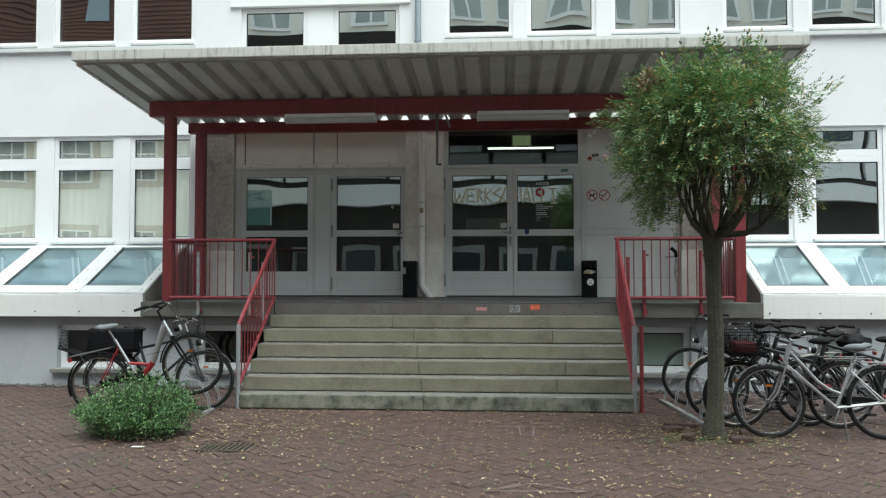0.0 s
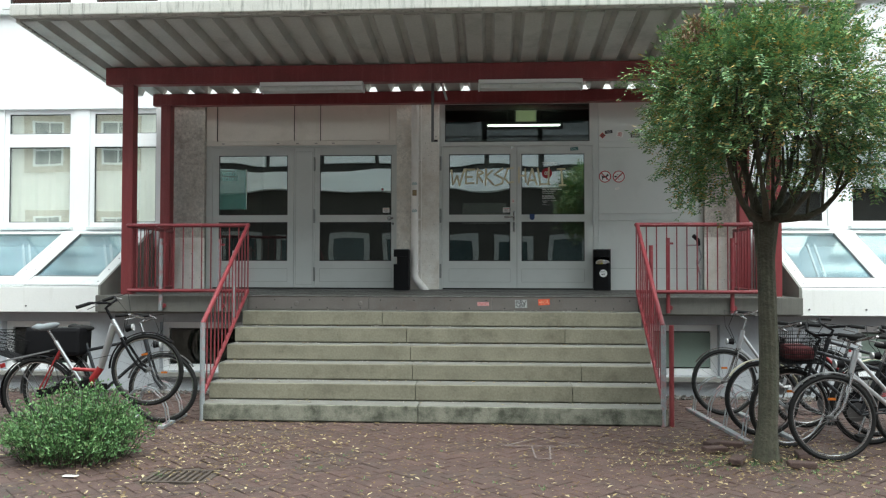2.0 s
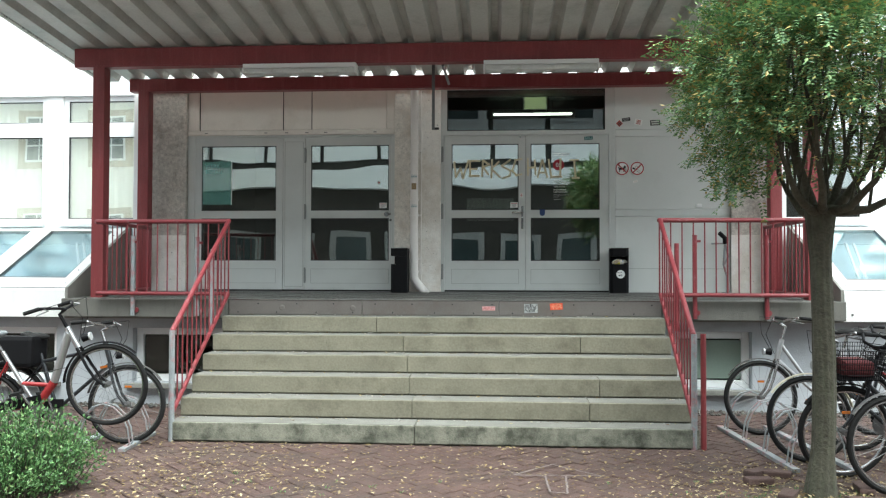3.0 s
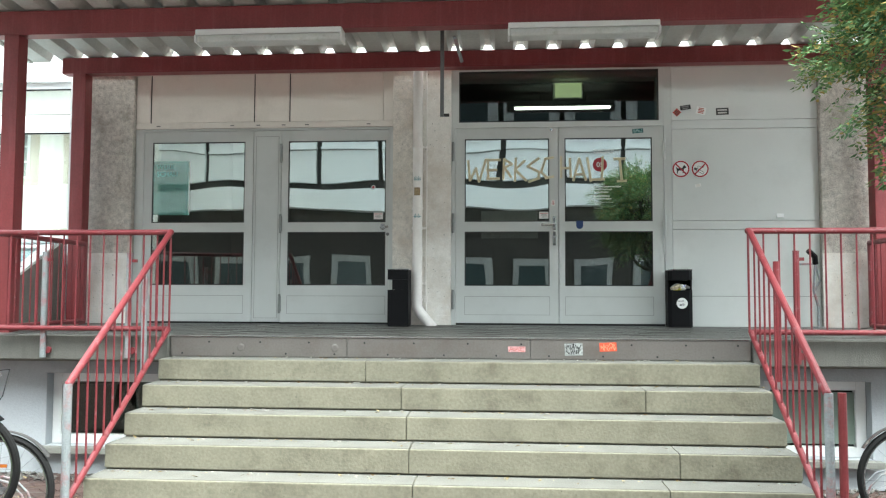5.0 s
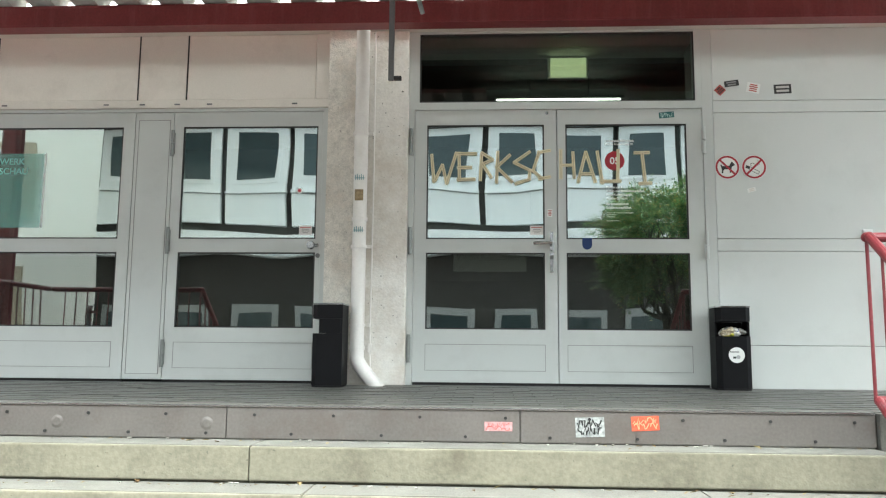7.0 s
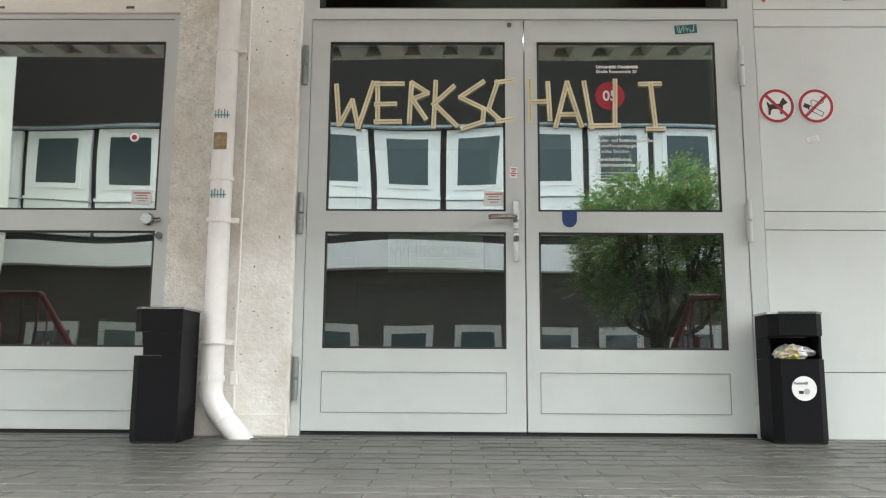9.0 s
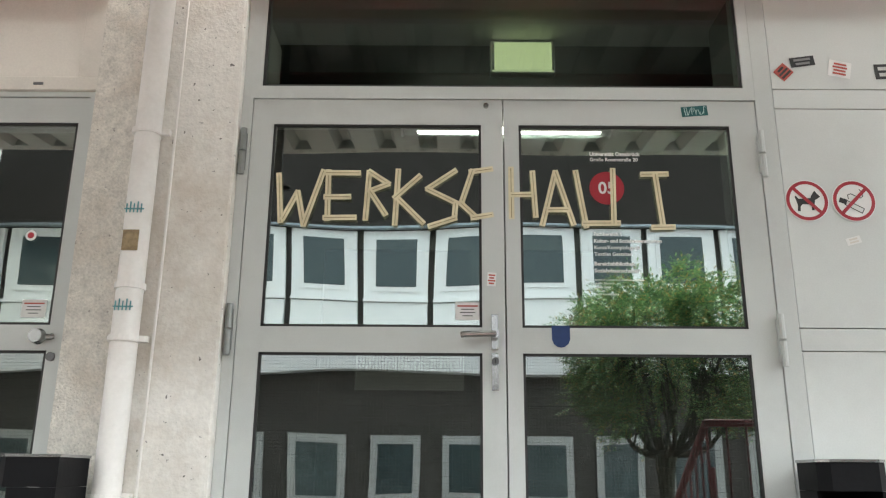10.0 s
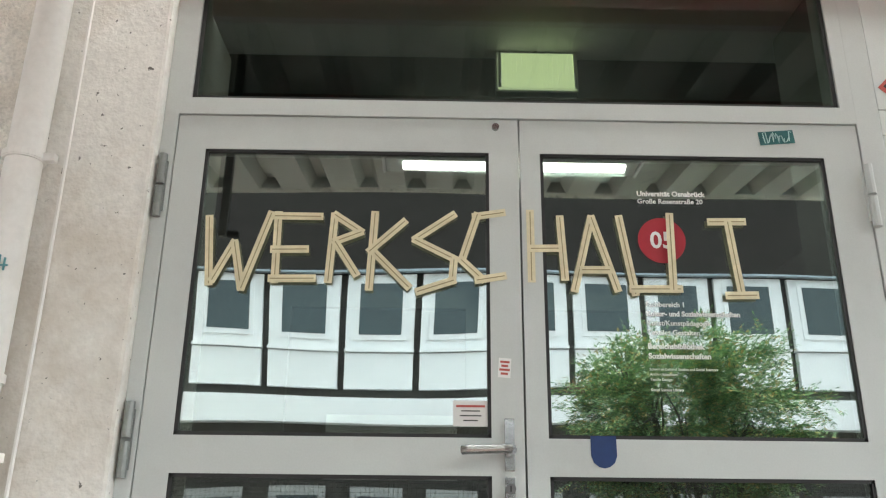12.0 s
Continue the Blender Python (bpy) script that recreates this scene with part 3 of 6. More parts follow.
part("washed_strip", box(-1.288, -1.07, FY - 0.054, FY - 0.0505, 1.345, 3.868), STRIP, pier, "speckled plaster strip behind the pipe")
part("skirting", box(-1.285, -0.692, FY - 0.062, FY - 0.051, 1.245, 1.34, 0.004), PLASTER_PIER, pier)
part("skirting", box(-1.285, -0.692, FY - 0.066, FY - 0.051, 1.225, 1.243, 0.003), PLASTER_PIER, pier)
pier = thing("pier_right", "washed concrete pier beside the grey panels", "pier", (3.2, FY, GZ), kind="structure")
part("shaft", box(2.98, 3.45, FY - 0.06, MY + 0.3, 1.16, 3.87, 0.012), PEBBLE, pier)
part("base", box(2.97, 3.46, FY - 0.072, FY - 0.061, 1.22, 1.97, 0.003), PLASTER_PIER, pier, "smooth painted lower part")
wall("header_entrance", PANEL_BEIGE, [(-4.60, 3.45, FY - 0.075, MY - 0.002, 3.872, 3.892)], "thin pale header over the entrance", "header")

# grey panel wall right of the doors
pw = thing("panel_wall", "pale grey painted panel wall with thin seams", "wall", (2.2, FY, GZ), kind="structure")
seams = [1.235, 1.542, 2.21, 2.30, 3.23, 3.32, 3.87]
for a, b in zip(seams, seams[1:]):
    part("panel", box(1.545, 2.975, FY, FY + 0.08, a + 0.002, b - 0.002, 0.002), PANEL_GREY, pw)
part("edge_post", box(1.465, 1.542, FY - 0.004, FY + 0.08, 1.235, 3.87, 0.003), PAINT_GREY, pw)
part("backing", box(1.465, 2.975, FY + 0.081, MY + 0.1, 1.16, 3.87), INNER, pw)

# panels above the left doors
pw = thing("panel_wall", "beige panels in a pale frame above the doors", "wall", (-2.6, FY, 3.4), kind="structure")
part("backing", box(-4.05, -1.295, FY + 0.05, MY + 0.1, 3.325, 3.87), INNER, pw)
part("rail", box(-4.05, -1.295, FY - 0.02, FY + 0.045, 3.292, 3.354, 0.004), PANEL_BEIGE, pw)
for a, b in ((-3.89, -2.777), (-2.767, -2.397), (-2.387, -1.40)):
    part("panel", box(a, b, FY + 0.004, FY + 0.045, 3.361, 3.87, 0.004), PANEL_BEIGE, pw)
part("stile", box(-4.05, -3.90, FY - 0.01, FY + 0.045, 3.358, 3.87, 0.004), PANEL_BEIGE, pw)
part("stile", box(-1.395, -1.295, FY - 0.01, FY + 0.045, 3.358, 3.87, 0.004), PANEL_BEIGE, pw)
for i, x in enumerate((-3.8, -3.0, -2.72, -2.45, -2.2, -1.55)):
    part("clip", box(x - 0.02, x + 0.02, FY - 0.026, FY - 0.02, 3.314, 3.324), DARKSTEEL, pw)
for x in (-3.895, -2.772, -2.392):
    part("joint", box(x - 0.0035, x + 0.0035, FY + 0.0, FY + 0.0445, 3.361, 3.87), INK, pw)


# ---- doors ----
PANEL_LINE = mat("grey joint line", (0.22, 0.225, 0.215), 0.6, var=0.1)


def glazed_leaf(t, x0, x1, gx0, gx1, y=FY, z0=1.262, z1=3.262, low=GLASS_WIRE):
    """One painted metal leaf with an upper and a lower pane and a kick panel."""
    leaf = bmesh.new()
    for p in ((x0, gx0, z0, z1), (gx1, x1, z0, z1), (gx0, gx1, z0, 1.64), (gx0, gx1, 2.195, 2.295), (gx0, gx1, 3.15, z1)):
        box(p[0], p[1], y, y + 0.06, p[2], p[3], bm=leaf)
    ob = part("leaf", leaf, PAINT_GREY, t)
    for a, b, g in ((1.64, 2.195, low), (2.295, 3.15, GLASS_DOOR)):
        q = part("pane", box(gx0, gx1, y + 0.010, y + 0.020, a, b), g, ob)
        q.visible_shadow = False
        k = bmesh.new()
        for p in ((gx0, gx0 + 0.01, a, b), (gx1 - 0.01, gx1, a, b), (gx0, gx1, a, a + 0.01), (gx0, gx1, b - 0.01, b)):
            box(p[0], p[1], y + 0.003, y + 0.0095, p[2], p[3], bm=k)
        part("seal", k, INK, ob)
    k = bmesh.new()
    a, b = gx0 + 0.0, gx1 - 0.0
    for p in ((a, b, 1.530, 1.5335), (a, b, 1.345, 1.348), (a, a + 0.003, 1.348, 1.53), (b - 0.003, b, 1.348, 1.53)):
        box(p[0], p[1], y - 0.003, y - 0.0002, p[2], p[3], bm=k)
    part("kick_panel_line", k, PANEL_LINE, ob)
    part("bottom_gap", box(x0, x1, y + 0.015, y + 0.05, 1.236, z0 - 0.0005), INK, ob)
    return ob


HINGE_GREY = mat("worn hinge paint", (0.24, 0.25, 0.24), 0.4, 0.3, var=0.12, bump=0.05)


def hinge(t, x, z, y=FY - 0.018, h=0.19, material=PAINT_GREY):
    bm = tube([(x, y, z - h / 2), (x, y, z - 0.006)], 0.013, 10)
    tube([(x, y, z + 0.004), (x, y, z + h / 2)], 0.013, 10, bm)
    box(x - 0.014, x + 0.014, y + 0.005, y + 0.02, z - h * 0.4, z + h * 0.4, bm=bm)
    return part("hinge", bm, material, t)


def lever_handle(t, x, z, reach, y=FY):
    h = part("handle", box(x - 0.0135, x + 0.0135, y - 0.009, y - 0.001, z - 0.055, z + 0.085, 0.003), STEEL, t, "worn steel lever handle with a separate lock plate")
    part("neck", disc((x, y - 0.03, z), 0.015, 0.042, "y", 16), STEEL, h)
    part("lever", tube([(x, y - 0.05, z), (x - 0.02 * (1 if reach > 0 else -1), y - 0.056, z), (x - reach * 0.9, y - 0.056, z - 0.003), (x - reach, y - 0.05, z - 0.004)], 0.0125, 12), STEEL, h)
    lk = part("lock_plate", box(x - 0.0135, x + 0.0135, y - 0.009, y - 0.001, z - 0.21, z - 0.068, 0.003), STEEL, h)
    part("key_cylinder", disc((x, y - 0.016, z - 0.10), 0.014, 0.014, "y", 16), DARKSTEEL, lk)
    part("keyhole", box(x - 0.002, x + 0.002, y - 0.0245, y - 0.0232, z - 0.108, z - 0.092), INK, lk)
    return h


dr = thing("door_1", "pale grey double door, glazed, closed, with tape letters across its panes", "door", (0.405, FY, GZ), kind="structure")
l1 = glazed_leaf(dr, -0.64, 0.404, -0.550, 0.314)
l2 = glazed_leaf(dr, 0.410, 1.462, 0.470, 1.348)
fr = bmesh.new()
for p in ((-0.687, -0.643, 1.235, 3.87), (-0.643, 1.465, 3.266, 3.322), (-0.643, -0.61, 3.322, 3.87), (1.42, 1.465, 3.322, 3.87), (-0.61, 1.42, 3.855, 3.87)):
    box(p[0], p[1], FY - 0.006, FY + 0.09, p[2], p[3], bm=fr)
part("door_frame", fr, PAINT_GREY, dr)
q = part("transom_pane", box(-0.61, 1.42, FY + 0.012, FY + 0.022, 3.322, 3.855), GLASS_TRANSOM, dr)
q.visible_shadow = False
k = bmesh.new()
for p in ((-0.61, -0.598, 3.322, 3.855), (1.408, 1.42, 3.322, 3.855), (-0.61, 1.42, 3.322, 3.334), (-0.61, 1.42, 3.843, 3.855)):
    box(p[0], p[1], FY + 0.003, FY + 0.0115, p[2], p[3], bm=k)
part("seal", k, INK, dr)
for z in (3.02, 2.28, 1.50):
    hinge(dr, -0.668, z, h=0.2, material=HINGE_GREY)
for z in (3.02, 2.25, 1.40):
    hinge(dr, 1.468, z, h=0.2)
lever_handle(l1, 0.362, 2.262, 0.13)
part("door_stop_cap", disc((0.335, FY - 0.006, 3.235), 0.011, 0.012, "y", 14), STEEL, l1)
part("threshold", box(-0.64, 1.462, FY - 0.03, FY + 0.09, 1.226, 1.242, 0.003), DARKSTEEL, dr)

dl = thing("door_2", "pale grey glazed double door with a narrow blind panel, closed", "door", (-2.6, FY, GZ), kind="structure")
glazed_leaf(dl, -3.955, -2.775, -3.865, -2.862)
l4 = glazed_leaf(dl, -2.470, -1.332, -2.397, -1.368)
part("blind_panel", box(-2.77, -2.475, FY + 0.0, FY + 0.06, 1.262, 3.262, 0.004), PAINT_GREY, dl)
k = bmesh.new()
for p in ((-2.745, -2.50, 3.2, 3.203), (-2.745, -2.50, 1.30, 1.303), (-2.745, -2.742, 1.303, 3.2), (-2.503, -2.50, 1.303, 3.2)):
    box(p[0], p[1], FY - 0.003, FY - 0.0002, p[2], p[3], bm=k)
part("panel_line", k, PANEL_LINE, dl)
fr = bmesh.new()
for p in ((-4.05, -3.958, 1.235, 3.289), (-1.330, -1.291, 1.235, 3.289), (-3.958, -1.330, 3.266, 3.289)):
    box(p[0], p[1], FY - 0.006, FY + 0.09, p[2], p[3], bm=fr)
part("door_frame", fr, PAINT_GREY, dl)
for z in (3.02, 2.28, 1.45):
    hinge(dl, -2.472, z, h=0.2, material=HINGE_GREY)
part("knob", disc((-1.395, FY - 0.04, 2.245), 0.032, 0.03, "y", 20, r2=0.026), STEEL, l4, "round pale door knob")
part("knob_stem", tube([(-1.395, FY - 0.03, 2.245), (-1.36, FY - 0.012, 2.245), (-1.345, FY - 0.004, 2.25)], 0.012, 10), STEEL, l4)
part("lock", disc((-1.345, FY - 0.008, 2.17), 0.017, 0.014, "y", 16), DARKSTEEL, l4)
part("threshold", box(-3.955, -1.365, FY - 0.02, FY + 0.09, 1.226, 1.242, 0.003), DARKSTEEL, dl)

# ---- the dim hall behind the doors, its gloom put into the colours ----
HX0, HX1, HY1 = -4.4, 2.9, 16.6
wall("floor_hall", INNER_DARK, [(HX0, HX1, FY + 0.5, HY1, 1.15, 1.245)], "floor of the hall behind the doors, gloom in its colour", "floor")
wall("ceiling", INNER_DARK, [(HX0, HX1, MY + 0.31, HY1, 4.02, 4.1)], "ceiling of the hall, gloom in its colour", "ceiling")
wall("wall_hall", INNER, [(HX0 - 0.1, HX0, MY + 0.31, HY1, 1.15, 4.1), (HX1, HX1 + 0.1, MY + 0.31, HY1, 1.15, 4.1), (HX0, HX1, HY1, HY1 + 0.1, 1.15, 4.1)], "inner walls of the hall, gloom in their colour")
tl = thing("ceiling_lamp", "lit fluorescent tube lamp under the hall ceiling", "lamp", (0.565, 14.12, 3.83))
part("housing", box(-0.04, 1.17, 14.09, 14.15, 3.848, 3.875, 0.006), DARKSTEEL, tl)
part("diffuser", box(-0.015, 1.142, 14.087, 14.153, 3.822, 3.846, 0.008), glow_mat("tube light", (1.0, 0.97, 0.84), 4), tl)
for x in (0.3, 0.85):
    part("hanger", tube([(x, 14.12, 3.87), (x, 14.12, 4.02)], 0.006, 6), DARKSTEEL, tl)
ex = thing("emergency_light", "glowing yellow green emergency light box hanging behind the transom", "emergency light", (0.555, 13.14, 3.7))
dif = part("diffuser", box(0.398, 0.714, 13.12, 13.17, 3.715, 3.878, 0.008), glow_mat("yellow green light box", (0.74, 0.78, 0.46), 0.19), ex)
for i in range(15):
    x = 0.41 + 0.0209 * i
    part("rib", box(x, x + 0.006, 13.116, 13.1195, 3.72, 3.873), bpy.data.materials["yellow green light box"], dif)
part("cap", box(0.398, 0.41, 13.112, 13.1155, 3.715, 3.878), WHITE_FRAME, ex)
part("cap", box(0.702, 0.714, 13.112, 13.1155, 3.715, 3.878), WHITE_FRAME, ex)
part("frame", box(0.391, 0.721, 13.131, 13.18, 3.705, 3.888, 0.006), WHITE_FRAME, ex)
part("hanger", tube([(0.555, 13.15, 3.88), (0.555, 13.15, 4.02)], 0.008, 6), DARKSTEEL, ex)

# ---- canopy ----
CX0, CX1, CYF, CYB = -5.17, 3.86, 9.60, 12.37


def roof_z(y):
    """Underside of the sheet's low flutes; it falls towards the building."""
    return 4.10 + (11.2 - y) * 0.094


can = thing("canopy", "flat porch canopy of trapezoid sheet with a streaked concrete fascia on red steel beams", "canopy", (-0.6, 11.2, 3.9), kind="structure")
bm = bmesh.new()
P, rows = 0.325, []
x, prof = CX0 + 0.06, []
while x < CX1 - 0.06:
    for dx, h in ((0, 0), (0.180, 0), (0.222, 0.086), (0.283, 0.086)):
        prof.append((min(x + dx, CX1 - 0.06), h))
    x += P
for th in (0.0, 0.004):
    a = [bm.verts.new((px, CYF + 0.1, roof_z(CYF + 0.1) + h + th)) for px, h in prof]
    b = [bm.verts.new((px, CYB, roof_z(CYB) + h + th)) for px, h in prof]
    for i in range(len(a) - 1):
        bm.faces.new((a[i], a[i + 1], b[i + 1], b[i]))
part("roof_sheet", bm, SHEET, can, "grey trapezoid sheet")


def sloped(x0, x1, y0, y1, h0, h1, material, name, label=""):
    m = bmesh.new()
    vs = [m.verts.new((x, y, roof_z(y) + h)) for y in (y0, y1) for h in (h0, h1) for x in (x0, x1)]
    for f in ((0, 1, 3, 2), (4, 6, 7, 5), (0, 4, 5, 1), (2, 3, 7, 6), (0, 2, 6, 4), (1, 5, 7, 3)):
        m.faces.new([vs[i] for i in f])
    return part(name, m, material, can, label)


sloped(CX0 + 0.05, CX1 - 0.05, CYF + 0.02, CYB, 0.094, 0.14, CONC, "deck")
part("fascia", box(CX0, CX1, CYF - 0.03, CYF + 0.09, 4.265, 4.395, 0.012), FASCIA, can, "pale fascia with black rain streaks")
part("closure_strip", box(CX0 + 0.055, CX1 - 0.055, CYF + 0.0905, CYF + 0.105, 4.25, 4.35), SHEET, can)
sloped(CX0, CX0 + 0.05, CYF + 0.091, CYB, -0.01, 0.17, FASCIA, "side_fascia")
sloped(CX1 - 0.05, CX1, CYF + 0.091, CYB, -0.01, 0.17, FASCIA, "side_fascia")


def beam(name, x0, x1, y, z0, z1, w=0.13):
    m = bmesh.new()
    box(x0, x1, y - w / 2, y + w / 2, z0, z0 + 0.016, 0.003, m)
    box(x0, x1, y - w / 2, y + w / 2, z1 - 0.016, z1, 0.003, m)
    box(x0, x1, y - w / 2 + 0.002, y - w / 2 + 0.02, z0 + 0.0165, z1 - 0.0165, bm=m)
    return part(name, m, RED, can, "dark red steel beam")


beam("front_beam", -4.86, 3.72, 11.20, 3.868, 4.086)
beam("rear_beam", -4.72, 3.60, 12.30, 3.825, 3.988)
for x, y, z0, z1 in ((-4.563, 11.2, 1.185, 3.868), (-4.53, 12.3, 1.22, 3.825), (3.475, 11.2, 1.185, 3.868), (3.445, 12.3, 1.22, 3.825)):
    p = part("post", box(x - 0.07, x + 0.07, y - 0.07, y + 0.07, z0, z1, 0.006), RED, can, "red square steel post")
    part("foot_plate", box(x - 0.11, x + 0.11, y - 0.1, y + 0.1, z0, z0 + 0.012, 0.002), RED, p)
# thin steel pieces that hang from the canopy near the middle
part("hanging_bracket", box(-0.735, -0.70, 11.64, 11.67, 3.19, 4.06, 0.004), DARKSTEEL, can, "dark hanging steel strap")
part("bracket_hook", box(-0.699, -0.65, 11.635, 11.665, 3.19, 3.215, 0.004), INK, can)
part("stay", tube([(-0.62, 11.9, 4.02), (-0.56, 12.12, 3.84)], 0.017, 8), GALV, can, "short grey stay")

for x0, x1 in ((-2.85, -1.55), (-0.11, 1.165)):
    t = thing("canopy_lamp", "unlit white fluorescent batten lamp under the canopy beam", "lamp", ((x0 + x1) / 2, 11.17, 3.867), "canopy lamps")
    part("housing", box(x0, x1, 11.08, 11.24, 3.815, 3.866, 0.008), WHITE_FRAME, t)
    part("diffuser", box(x0 + 0.012, x1 - 0.012, 11.075, 11.245, 3.75, 3.814, 0.02), WHITE_SHEET, t, "yellowed white plastic diffuser")
    for x in (x0 - 0.004, x1 - 0.012):
        part("end_cap", box(x, x + 0.016, 11.072, 11.248, 3.748, 3.815, 0.004), WHITE_FRAME, t)

# ---- railings ----
RZ = 2.05


def rail_thing(label, at):
    return thing("railing", label, "railing", at, "landing railings")


def fence(t, a, b, z_low0, z_low1, z_top0, z_top1, step=0.115, r=0.021, skip_first=False):
    """Top and bottom bar from a to b (x, y) with thin balusters between."""
    part("top_rail", tube([(*a, z_top0), (*b, z_top1)], r + 0.003, 12), RAIL_RED, t)
    part("bottom_rail", tube([(*a, z_low0), (*b, z_low1)], r, 12), RAIL_RED, t)
    n = max(2, round((Vector(a) - Vector(b)).length / step))
    for i in range(1, n):
        f = i / n
        x, y = a[0] + (b[0] - a[0]) * f, a[1] + (b[1] - a[1]) * f
        part("baluster", tube([(x, y, z_low0 + (z_low1 - z_low0) * f), (x, y, z_top0 + (z_top1 - z_top0) * f)], 0.0075, 6), RAIL_RED, t)
    for x, y, z in ((*a, z_top0), (*b, z_top1)):
        s = bmesh.new()
        bmesh.ops.create_uvsphere(s, u_segments=12, v_segments=8, radius=r + 0.004, matrix=Matrix.Translation((x, y, z)))
        part("rail_corner", s, RAIL_RED, t, smooth=True)


def side_post(t, x, y, z0, z1, material=RAIL_RED):
    p = part("post", tube([(x, y, z0), (x, y, z1)], 0.024, 12), material, t, "post bolted to the landing edge")
    part("post_cap", disc((x, y, z1 + 0.002), 0.0255, 0.01, "z", 12), material, p)
    part("fixing", disc((x + 0.03, y + 0.03, z0 + 0.06), 0.028, 0.04, "y", 14), RAIL_RED, p)
    part("arm", box(x + 0.018, x + 0.06, y - 0.008, y + 0.016, z1 - 0.07, z1 - 0.045), RAIL_RED, p)
    return p


# left: landing front, landing side, stair flight
t = rail_thing("red tubular steel railing along the landing front, its paint chipped", (-3.6, 10.72, 1.2))
fence(t, (-4.35, 10.72), (-2.87, 10.72), 1.262, 1.262, RZ, RZ)
part("end_bar", tube([(-2.87, 10.72, 1.262), (-2.87, 10.72, RZ)], 0.009, 8), RAIL_RED, t)
side_post(t, -3.955, 10.755, 1.02, 1.885, GALV)
side_post(t, -3.23, 10.755, 1.02, 1.875, GALV)
t = rail_thing("red tubular railing at the landing's open side", (-4.36, 11.5, 1.2))
fence(t, (-4.37, 10.78), (-4.40, 12.18), 1.262, 1.275, RZ, RZ)
part("end_bar", tube([(-4.40, 12.18, 1.275), (-4.40, 12.18, RZ)], 0.021, 10), RAIL_RED, t)
t = rail_thing("sloping red stair railing with a bare grey end post", (-2.865, 9.2, 0))
fence(t, (-2.865, 10.70), (-2.855, 9.20), 1.262, 0.25, RZ, 0.985, 0.112)
part("newel", tube([(-2.855, 9.19, 0.0), (-2.855, 9.19, 0.985)], 0.026, 12), GALV, t, "galvanised end post with paint remains")
part("stair_post", tube([(-2.94, 10.42, 0.92), (-2.94, 10.42, 1.74)], 0.022, 10), GALV, t)
# right
t = rail_thing("red tubular steel railing along the landing front beside the tree", (2.5, 10.72, 1.2))
fence(t, (1.74, 10.72), (3.25, 10.72), 1.268, 1.268, RZ, RZ)
part("end_bar", tube([(1.74, 10.72, 1.268), (1.74, 10.72, RZ)], 0.009, 8), RAIL_RED, t)
side_post(t, 2.11, 10.755, 1.02, 1.89)
side_post(t, 2.845, 10.755, 1.02, 1.885)
t = rail_thing("red tubular railing closing the landing beside the pier", (3.27, 11.5, 1.2))
fence(t, (3.27, 10.78), (3.29, 12.18), 1.268, 1.275, RZ, RZ)
part("end_bar", tube([(3.29, 12.18, 1.275), (3.29, 12.18, RZ)], 0.021, 10), RAIL_RED, t)
t = rail_thing("sloping red stair railing, scratched, with two end posts", (1.74, 9.2, 0))
fence(t, (1.745, 10.70), (1.72, 9.20), 1.268, 0.25, RZ, 0.985, 0.112)
part("newel", tube([(1.725, 9.19, 0.0), (1.725, 9.19, 0.985)], 0.026, 12), GALV, t)
part("newel", tube([(1.805, 9.20, 0.0), (1.805, 9.20, 0.985)], 0.024, 12), RED, t)
part("stair_post", tube([(1.85, 10.42, 0.92), (1.85, 10.42, 1.8)], 0.024, 10), RAIL_RED, t)

# ---- drain pipe on the middle pier ----
dp = thing("drain_pipe", "cream painted drain pipe with a kinked foot and stickers", "drain pipe", (-1.05, 12.42, GZ))
PXX, PYY = -1.022, 12.415
bend = [(PXX, PYY, 1.50), (PXX, PYY, 1.494), (PXX, PYY, 1.435), (PXX + 0.012, PYY - 0.003, 1.395), (PXX + 0.045, PYY - 0.012, 1.35), (PXX + 0.185, PYY - 0.035, 1.19)]
part("pipe", tube([(PXX, PYY, z) for z in (3.868, 3.862, 3.55, 2.9, 2.3, 1.9, 1.506, 1.5)], 0.05, 20), PIPE, dp, smooth=True)
part("foot_bend", tube(bend, 0.051, 20), PIPE, dp, smooth=True)
part("collar", tube([(PXX + 0.066, PYY - 0.016, 1.326), (PXX + 0.075, PYY - 0.0175, 1.316)], 0.0535, 20), PIPE, dp)
for z in (3.05, 2.42, 2.22, 1.50):
    part("collar", tube([(PXX, PYY, z - 0.012), (PXX, PYY, z + 0.012)], 0.057, 20), PIPE, dp)
for z in (3.05, 2.22, 1.66):
    c = part("clamp", tube([(PXX, PYY, z - 0.008), (PXX, PYY, z + 0.008)], 0.060, 20), PIPE, dp)
    part("clamp_ear", box(PXX + 0.055, PXX + 0.09, PYY - 0.012, PYY + 0.012, z - 0.012, z + 0.012, 0.003), PIPE, c)
part("sticker", box(PXX - 0.03, PXX + 0.03, PYY - 0.0535, PYY - 0.048, 2.55, 2.63), mat("brown sticker", (0.30, 0.22, 0.12), var=0.3, scale=40), dp, "worn brown sticker")
PEN = mat("teal felt pen", (0.10, 0.28, 0.30), 0.6, bump=0)
for z0 in (2.70, 2.32):
    m = bmesh.new()
    for i in range(5):
        box(PXX - 0.03 + 0.014 * i, PXX - 0.026 + 0.014 * i, PYY - 0.0525, PYY - 0.048, z0, z0 + 0.035 + 0.008 * (i % 2), bm=m)
    box(PXX - 0.036, PXX + 0.038, PYY - 0.0528, PYY - 0.048, z0 + 0.012, z0 + 0.016, bm=m)
    part("scribble", m, PEN, dp, "felt pen marks")
